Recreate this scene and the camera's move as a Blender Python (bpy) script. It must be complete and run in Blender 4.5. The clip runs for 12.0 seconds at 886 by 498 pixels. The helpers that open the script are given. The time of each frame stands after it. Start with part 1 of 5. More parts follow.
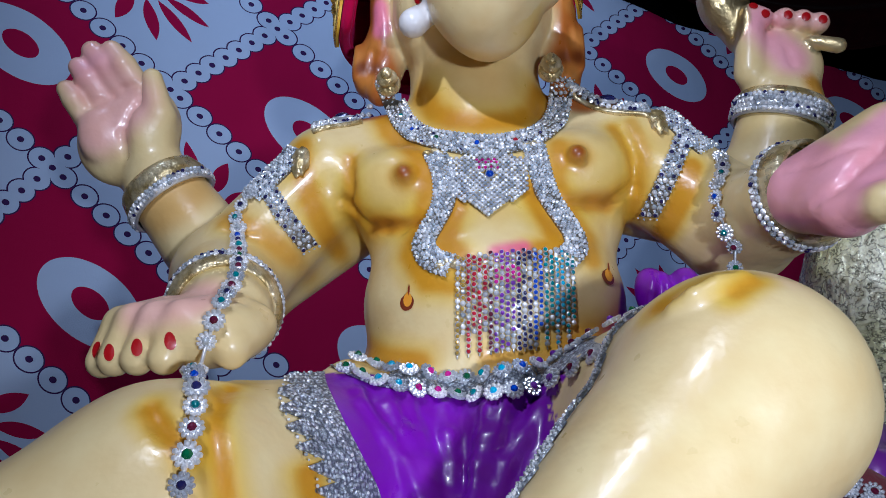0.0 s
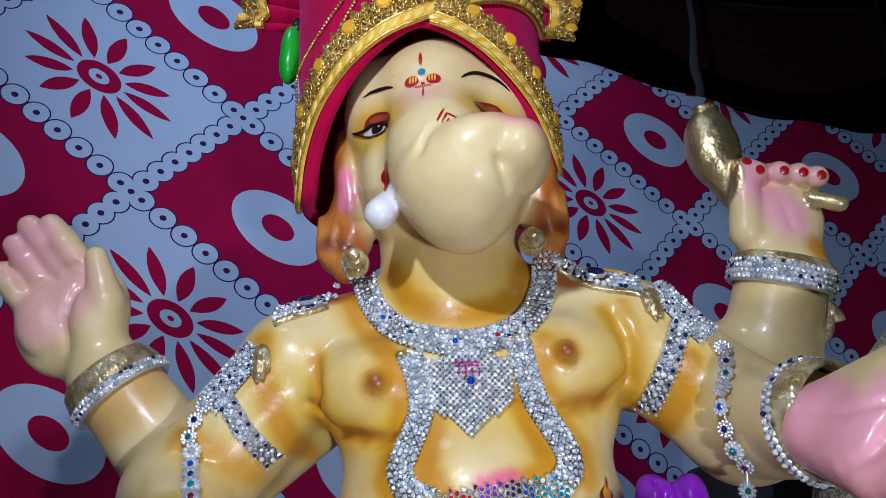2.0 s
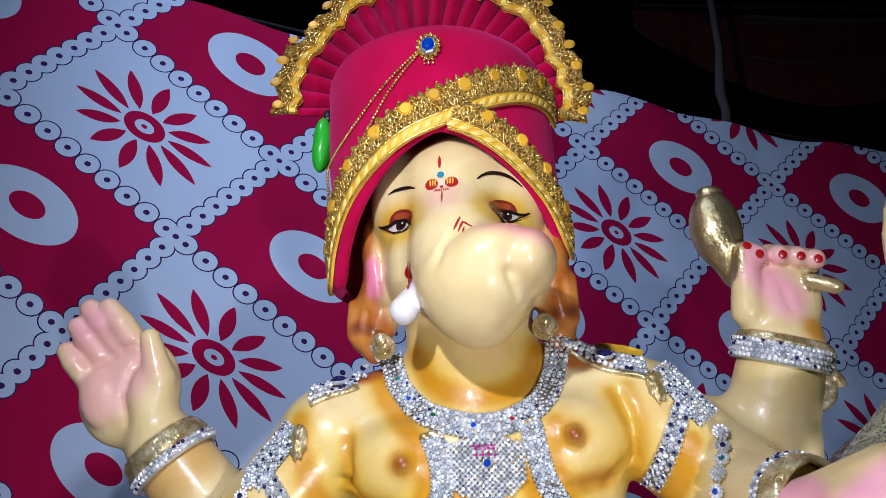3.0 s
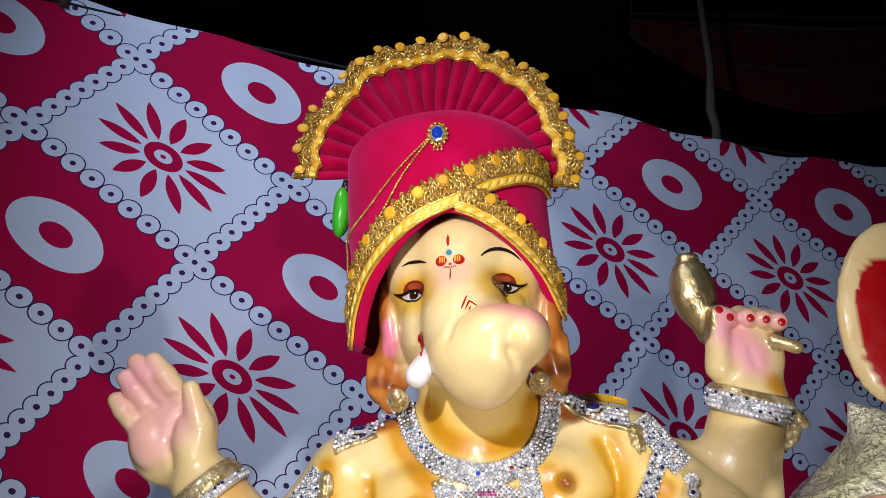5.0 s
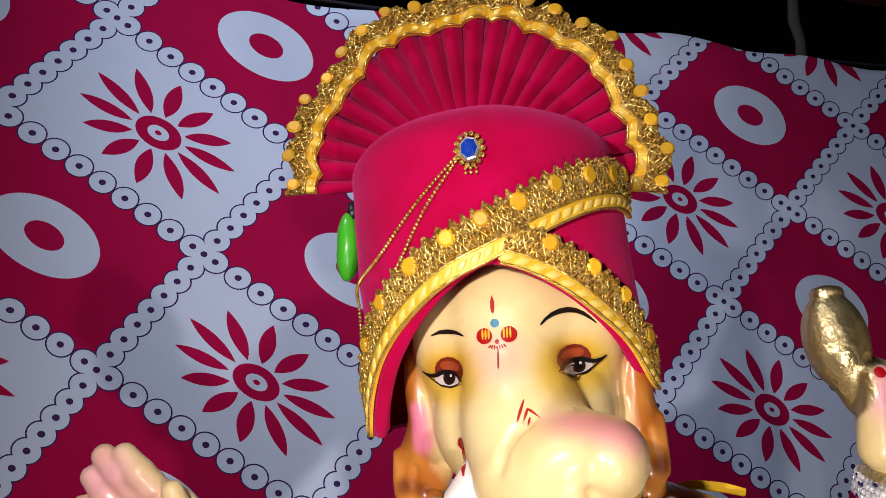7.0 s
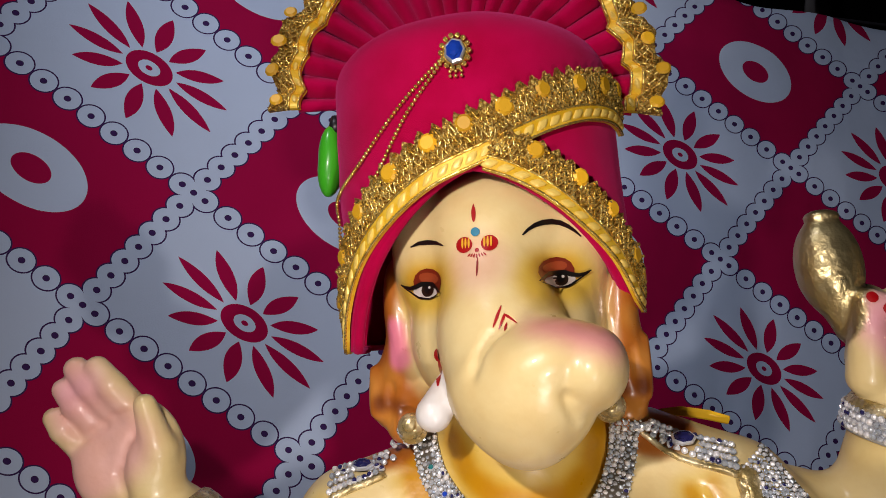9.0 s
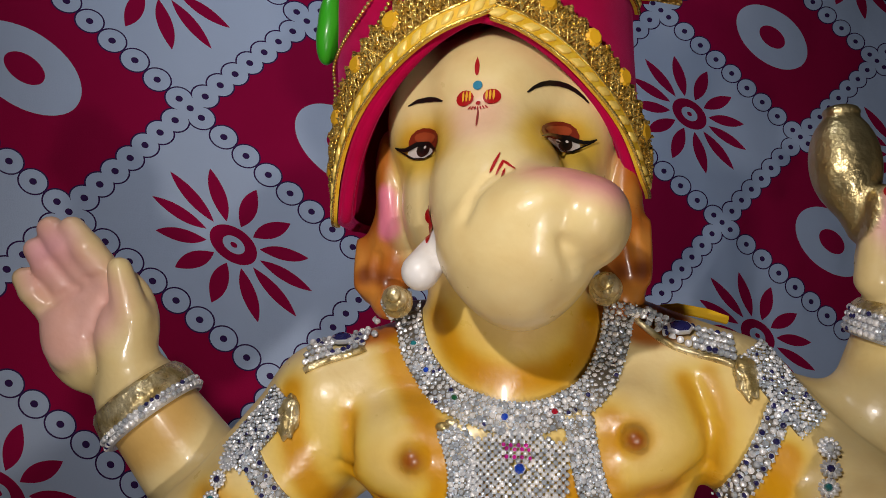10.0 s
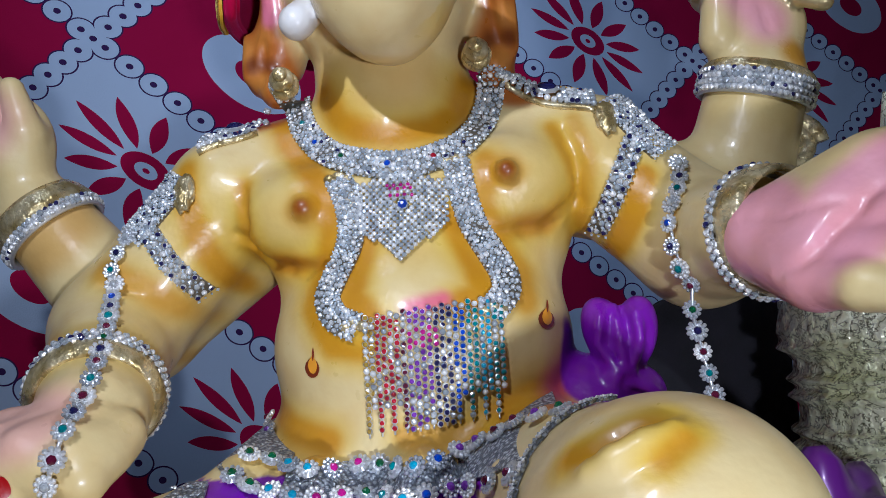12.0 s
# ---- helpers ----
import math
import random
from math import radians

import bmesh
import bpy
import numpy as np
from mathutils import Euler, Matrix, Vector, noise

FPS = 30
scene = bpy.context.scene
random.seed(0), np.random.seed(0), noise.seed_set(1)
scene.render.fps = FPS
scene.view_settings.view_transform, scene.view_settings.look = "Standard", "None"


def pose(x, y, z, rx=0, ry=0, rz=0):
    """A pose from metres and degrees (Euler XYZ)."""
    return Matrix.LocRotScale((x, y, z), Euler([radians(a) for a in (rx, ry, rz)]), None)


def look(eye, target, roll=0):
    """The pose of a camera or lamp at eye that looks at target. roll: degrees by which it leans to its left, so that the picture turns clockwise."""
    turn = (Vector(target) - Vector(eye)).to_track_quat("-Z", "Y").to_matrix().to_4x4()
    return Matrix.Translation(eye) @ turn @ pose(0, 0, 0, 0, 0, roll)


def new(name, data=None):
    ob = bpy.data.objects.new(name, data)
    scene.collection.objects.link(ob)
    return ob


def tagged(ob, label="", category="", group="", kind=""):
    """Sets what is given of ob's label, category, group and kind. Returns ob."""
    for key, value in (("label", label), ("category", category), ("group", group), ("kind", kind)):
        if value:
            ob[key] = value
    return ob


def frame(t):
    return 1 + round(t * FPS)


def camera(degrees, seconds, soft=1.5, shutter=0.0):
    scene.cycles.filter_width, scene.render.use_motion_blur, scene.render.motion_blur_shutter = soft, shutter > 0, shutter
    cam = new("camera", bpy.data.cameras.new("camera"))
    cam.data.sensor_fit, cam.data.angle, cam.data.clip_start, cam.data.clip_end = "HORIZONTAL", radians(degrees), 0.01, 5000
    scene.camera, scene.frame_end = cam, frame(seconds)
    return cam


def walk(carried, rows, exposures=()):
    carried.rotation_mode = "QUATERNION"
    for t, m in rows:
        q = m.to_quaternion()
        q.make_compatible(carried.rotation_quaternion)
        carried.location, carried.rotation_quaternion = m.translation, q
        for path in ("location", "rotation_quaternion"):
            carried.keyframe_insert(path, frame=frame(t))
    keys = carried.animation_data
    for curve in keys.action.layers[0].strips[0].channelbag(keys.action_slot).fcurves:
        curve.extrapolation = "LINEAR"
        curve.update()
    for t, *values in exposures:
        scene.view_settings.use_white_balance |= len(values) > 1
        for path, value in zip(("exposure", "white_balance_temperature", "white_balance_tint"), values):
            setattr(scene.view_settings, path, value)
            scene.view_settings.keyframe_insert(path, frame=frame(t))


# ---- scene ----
cam = camera(61.4, 12.0, 0.7)
PATH = [
    (0, (0.044, 0.054, 1.035), (-0.091, 1.971, 1.589), 0.9),
    (0.5, (0.043, 0.098, 1.077), (-0.048, 2.006, 1.669), -0.7),
    (1, (0.026, 0.121, 1.111), (-0.092, 2.047, 1.637), -1.6),
    (1.5, (0.032, 0.099, 1.146), (-0.055, 2.019, 1.703), -1.7),
    (2, (0.047, 0.068, 1.171), (-0.036, 1.973, 1.774), -1.6),
    (2.5, (0.056, 0.033, 1.200), (-0.099, 1.945, 1.768), -2.2),
    (3, (0.065, 0.001, 1.222), (-0.112, 1.901, 1.820), -1.4),
    (3.5, (0.070, -0.032, 1.245), (-0.117, 1.862, 1.858), -0.7),
    (3.7, (0.071, -0.045, 1.248), (-0.113, 1.837, 1.900), -0.1),
    (5.3, (0.067, -0.099, 1.280), (-0.121, 1.835, 1.755), -2.1),
    (5.5, (0.069, -0.086, 1.288), (-0.137, 1.859, 1.710), -2.4),
    (6, (0.072, -0.040, 1.320), (-0.165, 1.905, 1.722), -3.4),
    (6.5, (0.065, 0.017, 1.370), (-0.205, 1.955, 1.784), -4.3),
    (7, (0.061, 0.066, 1.420), (-0.254, 2.014, 1.746), -3.9),
    (8.8, (0.068, 0.089, 1.394), (-0.254, 2.044, 1.661), -2.7),
    (9, (0.068, 0.090, 1.383), (-0.256, 2.048, 1.632), -2.3),
    (9.5, (0.064, 0.093, 1.354), (-0.256, 2.053, 1.594), -1.1),
    (10, (0.064, 0.123, 1.312), (-0.254, 2.087, 1.520), 1.7),
    (10.5, (0.077, 0.145, 1.267), (-0.198, 2.116, 1.465), 2.6),
    (11, (0.092, 0.146, 1.229), (-0.141, 2.124, 1.411), 1.2),
    (11.5, (0.094, 0.129, 1.195), (-0.081, 2.110, 1.406), -0.1),
    (12, (0.098, 0.114, 1.151), (-0.053, 2.092, 1.399), -2.7),
]
EXPOSURES = [(0.0, -0.20, 5200, 16), (1.0, -0.20, 5250, 16), (2.5, 0.06, 5400, 15), (3.5, 0.46, 5950, 19), (5.5, 0.34, 6650, 20), (6.0, 0.06, 6750, 21), (6.5, 0.08, 6850, 22), (7.0, 0.50, 7050, 22), (9.0, 0.0, 7100, 20), (10.0, -0.30, 7000, 16), (10.5, -0.20, 6700, 14), (11.0, -0.20, 6350, 13), (12.0, -0.18, 5400, 13)]
walk(cam, [(t, look(eye, target, roll)) for t, eye, target, roll in PATH], EXPOSURES)

# ---- world and light ----
world = bpy.data.worlds.new("night_room")
scene.world = world
world.use_nodes = True
world.node_tree.nodes["Background"].inputs["Color"].default_value = (0.35, 0.45, 1.0, 1)
world.node_tree.nodes["Background"].inputs["Strength"].default_value = 0.013


def lamp(name, kind, where, target, watts, size, colour, spread=None):
    data = bpy.data.lights.new(name, kind)
    data.energy, data.color = watts, colour
    if kind == "AREA":
        data.shape, data.size = "DISK", size
        if spread:
            data.spread = radians(spread)
    else:
        data.shadow_soft_size = size
    ob = new(name, data)
    ob.matrix_world = look(where, target)
    return ob


lamp("flood_lamp", "AREA", (-0.07, 0.03, 1.53), (0.03, 0.60, 1.34), 1.6, 0.022, (1.0, 0.975, 0.95), 150)
# bluish fill added to brighten the upper sheet; no fitting is seen there
lamp("sheet_fill", "AREA", (-0.55, 0.00, 2.85), (-0.02, 1.30, 1.75), 2.5, 0.35, (0.78, 0.87, 1.0), 64)
# low fill added in front for belly, knees and post, from no seen source
lamp("low_fill", "AREA", (0.30, -0.25, 0.97), (0.06, 0.55, 1.08), 1.0, 0.05, (1.0, 0.98, 0.95), 80)


# ---- materials ----
def material(name, rough=0.5, metal=0.0, colour=(0.5, 0.5, 0.5), coat=0.0, sheen=0.0):
    m = bpy.data.materials.new(name)
    m.use_nodes = True
    b = m.node_tree.nodes["Principled BSDF"]
    b.inputs["Base Color"].default_value = (*colour, 1)
    b.inputs["Roughness"].default_value = rough
    b.inputs["Metallic"].default_value = metal
    b.inputs["Coat Weight"].default_value = coat
    b.inputs["Coat Roughness"].default_value = 0.12
    b.inputs["Sheen Weight"].default_value = sheen
    return m


class Nodes:
    """Small helper to write node graphs as expressions."""

    def __init__(self, m):
        self.tree, self.bsdf = m.node_tree, m.node_tree.nodes["Principled BSDF"]

    def add(self, kind, **props):
        n = self.tree.nodes.new(kind)
        for k, v in props.items():
            if k == "operation":
                n.operation = v
            elif k == "data_type":
                n.data_type = v
            elif k == "attribute_name":
                n.attribute_name = v
            elif k == "feature":
                n.feature = v
        return n

    def put(self, value, socket):
        if isinstance(value, bpy.types.NodeSocket):
            self.tree.links.new(value, socket)
        elif isinstance(value, tuple) and len(value) == 3:
            socket.default_value = (*value, 1) if len(socket.default_value) == 4 else value
        else:
            socket.default_value = value

    def math(self, op, a, b=0.0, c=0.0):
        n = self.add("ShaderNodeMath", operation=op)
        for v, s in zip((a, b, c), n.inputs):
            self.put(v, s)
        return n.outputs[0]

    def mix(self, f, a, b):
        n = self.add("ShaderNodeMix", data_type="RGBA")
        self.put(f, n.inputs[0])
        self.put(a, n.inputs[6])
        self.put(b, n.inputs[7])
        return n.outputs[2]

    def noise(self, scale, detail=3.0, vector=None, rough=0.5):
        n = self.add("ShaderNodeTexNoise")
        n.inputs["Scale"].default_value, n.inputs["Detail"].default_value = scale, detail
        n.inputs["Roughness"].default_value = rough
        if vector is None:
            vector = self.add("ShaderNodeTexCoord").outputs["Object"]
        self.put(vector, n.inputs["Vector"])
        return n.outputs["Fac"]

    def span(self, v, a, b, c=0.0, d=1.0):
        n = self.add("ShaderNodeMapRange")
        for x, s in zip((v, a, b, c, d), n.inputs):
            self.put(x, s)
        return n.outputs[0]

    def bump(self, height, strength=0.3, distance=0.002):
        n = self.add("ShaderNodeBump")
        n.inputs["Strength"].default_value, n.inputs["Distance"].default_value = strength, distance
        self.put(height, n.inputs["Height"])
        self.tree.links.new(n.outputs[0], self.bsdf.inputs["Normal"])

    def base(self, v):
        self.put(v, self.bsdf.inputs["Base Color"])

    def rough(self, v):
        self.put(v, self.bsdf.inputs["Roughness"])


# painted statue: colour laid on by brush and airbrush, the last channel is gilding
M_STATUE = material("painted_plaster", 0.34, coat=0.22)
g = Nodes(M_STATUE)
at = g.add("ShaderNodeAttribute", attribute_name="paint")
mott = g.span(g.noise(45, 4), 0.3, 0.75, 0.0, 0.40)
tint = g.mix(mott, at.outputs["Color"], (0.80, 0.62, 0.38))
tint.node.blend_type = "MULTIPLY"
g.base(tint)
g.put(at.outputs["Alpha"], g.bsdf.inputs["Metallic"])
g.rough(g.span(g.noise(60, 5), 0.3, 0.7, 0.27, 0.46))
hammered = g.math("MULTIPLY", g.math("MULTIPLY", g.noise(110, 4), 1.6), at.outputs["Alpha"])
g.bump(g.math("ADD", hammered, g.math("ADD", g.noise(40, 3), g.math("MULTIPLY", g.noise(380, 3), 0.07))), 0.26, 0.005)


# ---- bedsheet hung behind ----
PLANE = (1.2473, 0.4559, 0.0853, -0.055)


def sheet_y(x, z):
    return PLANE[0] + PLANE[1] * x + PLANE[2] * z + PLANE[3] * x * x


def print_at(x, z):
    """Where a spot of the cloth lies in its printed pattern; the cloth hangs a little stretched."""
    w = max(z, 1.0) - 1.65
    return (-4.5132 + 2.7881 * x + 3.3382 * z - 0.1881 * x * x - 0.3155 * x * w - 0.1866 * w * w,
            4.5542 + 2.1241 * x - 1.8446 * z - 0.0235 * x * x - 0.2196 * x * w - 0.2219 * w * w)


def build_sheet():
    M = material("printed_cotton", 0.95)
    g = Nodes(M)
    g.bsdf.inputs["Specular IOR Level"].default_value = 0.08
    uv = g.add("ShaderNodeUVMap").outputs[0]
    sep = g.add("ShaderNodeSeparateXYZ")
    g.put(uv, sep.inputs[0])
    u, v = sep.outputs[0], sep.outputs[1]
    iu, iv = g.math("ROUND", u), g.math("ROUND", v)
    du, dv = g.math("SUBTRACT", u, iu), g.math("SUBTRACT", v, iv)
    odd = g.math("ABSOLUTE", g.math("MODULO", g.math("ADD", iu, iv), 2.0))
    odd = g.math("GREATER_THAN", odd, 0.5)
    dn, dw = g.math("MULTIPLY", du, 1.20), g.math("MULTIPLY", dv, 1.24)
    r = g.math("SQRT", g.math("ADD", g.math("MULTIPLY", dn, dn), g.math("MULTIPLY", dw, dw)))
    ang = g.math("ARCTAN2", dw, dn)

    def lt(a, b):
        return g.math("LESS_THAN", a, b)

    def gt(a, b):
        return g.math("GREATER_THAN", a, b)

    def both(a, b):
        return g.math("MULTIPLY", a, b)

    def either(a, b):
        return g.math("MAXIMUM", a, b)

    ring = both(lt(r, 0.280), gt(r, 0.10))
    # twelve petals round a ringed eye
    w = g.math("MULTIPLY", g.math("SUBTRACT", g.math("FRACT", g.math("MULTIPLY", g.math("ADD", ang, math.pi), 12 / (2 * math.pi))), 0.5), 2 * math.pi / 12)
    reach = g.math("ADD", 0.152, g.math("MULTIPLY", g.math("COSINE", g.math("ADD", g.math("MULTIPLY", ang, 2.0), 1.675)), 0.016))
    along = g.math("DIVIDE", g.math("SUBTRACT", r, g.math("ADD", 0.145, reach)), reach)
    half = g.math("MULTIPLY", g.math("SUBTRACT", 1.0, g.math("MULTIPLY", along, along)), 0.044)
    petal = lt(g.math("MULTIPLY", g.math("ABSOLUTE", w), r), half)
    eye = both(lt(r, 0.125), g.math("SUBTRACT", 1.0, both(lt(r, 0.058), gt(r, 0.018))))
    flower = either(petal, eye)

    # chains of small ringed discs along the cell edges
    def chain(a, b, n, sa, sb):
        e = g.math("MULTIPLY", g.math("SUBTRACT", 0.5, g.math("ABSOLUTE", a)), sa)
        s = g.math("MULTIPLY", g.math("SUBTRACT", g.math("FRACT", g.math("ADD", g.math("MULTIPLY", b, n), 0.5)), 0.5), sb / n)
        return g.math("SQRT", g.math("ADD", g.math("MULTIPLY", e, e), g.math("MULTIPLY", s, s)))

    c = g.math("MINIMUM", chain(du, v, 9.0, 1.0, 1.45), chain(dv, u, 8.0, 1.45, 1.0))
    blue, maroon, navy = (0.52, 0.64, 0.84), (0.38, 0.004, 0.055), (0.05, 0.02, 0.10)
    fade = g.span(g.noise(3.0, 4), 0.3, 0.7, 0.0, 0.35)
    blue_c = g.mix(fade, blue, (0.58, 0.68, 0.84))
    mar_c = g.mix(fade, maroon, (0.44, 0.008, 0.080))
    cell_odd = g.mix(ring, mar_c, blue_c)
    cell_even = g.mix(flower, blue_c, mar_c)
    col = g.mix(odd, cell_even, cell_odd)
    col = g.mix(lt(c, 0.082), col, navy)
    col = g.mix(lt(c, 0.073), col, blue_c)
    col = g.mix(lt(c, 0.020), col, navy)
    g.base(col)
    g.bump(g.math("ADD", g.noise(900, 2), g.math("MULTIPLY", g.noise(18, 4), 6.0)), 0.25, 0.004)
    bm = bmesh.new()
    lay = bm.loops.layers.uv.new("UVMap")
    nx, nz = 150, 90
    x0, x1, z0 = -1.5, 2.3, 0.004
    grid = []
    for i in range(nx + 1):
        x = x0 + (x1 - x0) * i / nx
        top = 2.075 - 0.075 * x + 0.012 * math.sin(x * 6.0) + 0.006 * math.sin(x * 23)
        col_ = []
        for j in range(nz + 1):
            z = z0 + (top - z0) * j / nz
            wave = 0.005 * math.sin(7 * x + 1.2 * z) + 0.007 * noise.noise(Vector((x * 5, z * 2, 0))) + 0.004 * noise.noise(Vector((x * 20, z * 5, 3)))
            y = sheet_y(x, z) + wave
            vtx = bm.verts.new((x, y, z))
            col_.append((vtx, print_at(x, z)))
        grid.append(col_)
    for i in range(nx):
        for j in range(nz):
            q = (grid[i][j], grid[i + 1][j], grid[i + 1][j + 1], grid[i][j + 1])
            f = bm.faces.new([a[0] for a in q])
            f.smooth = True
            for loop, a in zip(f.loops, q):
                loop[lay].uv = a[1]
    me = bpy.data.meshes.new("bedsheet")
    bm.to_mesh(me)
    me.materials.append(M)
    ob = new("bedsheet", me)
    mod = ob.modifiers.new("thick", "SOLIDIFY")
    mod.thickness = 0.0012
    return tagged(ob, "maroon and pale blue printed cotton bedsheet hung as a backdrop", "bedsheet")


build_sheet()


# ---- statue ----
class Clay:
    """A signed distance field on a grid: solids are melted together and skinned into one mesh."""

    def __init__(self, low, high, step):
        self.low, self.step = np.array(low, float), step
        self.n = np.ceil((np.array(high) - self.low) / step).astype(int) + 1
        self.f = np.full(self.n, 0.1, np.float32)

    def box(self, low, high, pad):
        a = np.clip(np.floor((np.array(low) - pad - self.low) / self.step).astype(int), 0, self.n - 2)
        b = np.clip(np.ceil((np.array(high) + pad - self.low) / self.step).astype(int) + 1, 1, self.n)
        sl = tuple(slice(i, j) for i, j in zip(a, b))
        ax = [self.low[k] + self.step * np.arange(a[k], b[k]) for k in range(3)]
        return sl, np.meshgrid(*ax, indexing="ij", sparse=True)

    def blend(self, sl, d, k):
        old = self.f[sl]
        d = d.astype(np.float32)
        if k > 0:
            h = np.maximum(k - np.abs(old - d), 0) / k
            self.f[sl] = np.minimum(old, d) - h * h * k * 0.25
        elif k < 0:
            h = np.maximum(-k - np.abs(old + d), 0) / -k
            self.f[sl] = np.maximum(old, -d) + h * h * -k * 0.25
        else:
            self.f[sl] = np.minimum(old, d)

    def egg(self, c, r, k=0.015, turn=(0, 0, 0)):
        c, r = np.array(c, float), np.array(r, float)
        R = np.array(Euler([radians(a) for a in turn]).to_matrix())
        m = r.max()
        sl, (X, Y, Z) = self.box(c - m, c + m, abs(k) + 0.012)
        X, Y, Z = X - c[0], Y - c[1], Z - c[2]
        q = [R[0, i] * X + R[1, i] * Y + R[2, i] * Z for i in range(3)]
        k0 = np.sqrt(sum((q[i] / r[i]) ** 2 for i in range(3)))
        k1 = np.sqrt(sum((q[i] / r[i] ** 2) ** 2 for i in range(3))) + 1e-6
        self.blend(sl, k0 * (k0 - 1) / k1, k)

    def limb(self, a, b, ra, rb, k=0.012):
        a, b = np.array(a, float), np.array(b, float)
        m = max(ra, rb)
        sl, (X, Y, Z) = self.box(np.minimum(a, b) - m, np.maximum(a, b) + m, abs(k) + 0.012)
        d = b - a
        t = np.clip(((X - a[0]) * d[0] + (Y - a[1]) * d[1] + (Z - a[2]) * d[2]) / max(d @ d, 1e-9), 0, 1)
        dist = np.sqrt((X - a[0] - t * d[0]) ** 2 + (Y - a[1] - t * d[1]) ** 2 + (Z - a[2] - t * d[2]) ** 2)
        self.blend(sl, dist - (ra + (rb - ra) * t), k)

    def skin(self):
        """Surface nets: one vertex in every crossed cell."""
        f = self.f
        s = f < 0
        cells = np.zeros(self.n - 1, bool)
        total = np.zeros(self.n - 1, np.int8)
        corners = [(i, j, k) for i in (0, 1) for j in (0, 1) for k in (0, 1)]

        def at(a, o):
            return a[o[0]:a.shape[0] - 1 + o[0], o[1]:a.shape[1] - 1 + o[1], o[2]:a.shape[2] - 1 + o[2]]
        for o in corners:
            total += at(s, o)
        cells = (total > 0) & (total < 8)
        idx = np.argwhere(cells)
        number = np.full(self.n - 1, -1, np.int64)
        number[cells] = np.arange(len(idx))
        vals = {o: f[idx[:, 0] + o[0], idx[:, 1] + o[1], idx[:, 2] + o[2]] for o in corners}
        acc, cnt = np.zeros((len(idx), 3)), np.zeros(len(idx))
        for o in corners:
            for axis in range(3):
                if o[axis] == 0:
                    p = list(o)
                    p[axis] = 1
                    va, vb = vals[o], vals[tuple(p)]
                    cross = (va < 0) != (vb < 0)
                    t = np.where(cross, va / np.where(cross, va - vb, 1), 0)
                    pos = np.array(o, float)[None, :].repeat(len(idx), 0)
                    pos[:, axis] += t
                    acc += pos * cross[:, None]
                    cnt += cross
        verts = self.low + self.step * (idx + acc / cnt[:, None])
        faces = []
        for axis in range(3):
            o = [slice(1, -1)] * 3
            o[axis] = slice(0, -1)
            p = [slice(1, -1)] * 3
            p[axis] = slice(1, None)
            a, b = s[tuple(o)], s[tuple(p)]
            e = np.argwhere(a != b)
            inside = a[tuple(e.T)]
            e = e + np.array([0 if i == axis else 1 for i in range(3)])
            u, v = [(1, 2), (2, 0), (0, 1)][axis]
            du, dv = np.eye(3, dtype=int)[u], np.eye(3, dtype=int)[v]
            quad = [number[tuple((e - x).T)] for x in (du + dv, dv, 0 * du, du)]
            quad = np.stack(quad, 1)
            quad[~inside] = quad[~inside][:, ::-1]
            faces.append(quad)
        return verts, np.concatenate(faces)


def mesh_from(name, verts, faces, materials, smooth=True):
    me = bpy.data.meshes.new(name)
    me.from_pydata(np.asarray(verts).tolist(), [], np.asarray(faces).tolist() if isinstance(faces, np.ndarray) else faces)
    for m in materials:
        me.materials.append(m)
    if smooth:
        me.polygons.foreach_set("use_smooth", [True] * len(me.polygons))
    me.update()
    return me


CREAM = (0.81, 0.66, 0.33)
PINK = (0.88, 0.40, 0.50)
OCHRE = (0.60, 0.28, 0.004)
BROWN = (0.28, 0.065, 0.004)
PURPLE = (0.20, 0.008, 0.46)
GILT = (0.66, 0.56, 0.30)
EAR = (0.45, 0.14, 0.02)
RED = (0.42, 0.004, 0.007)
WHITE = (0.8, 0.8, 0.8)


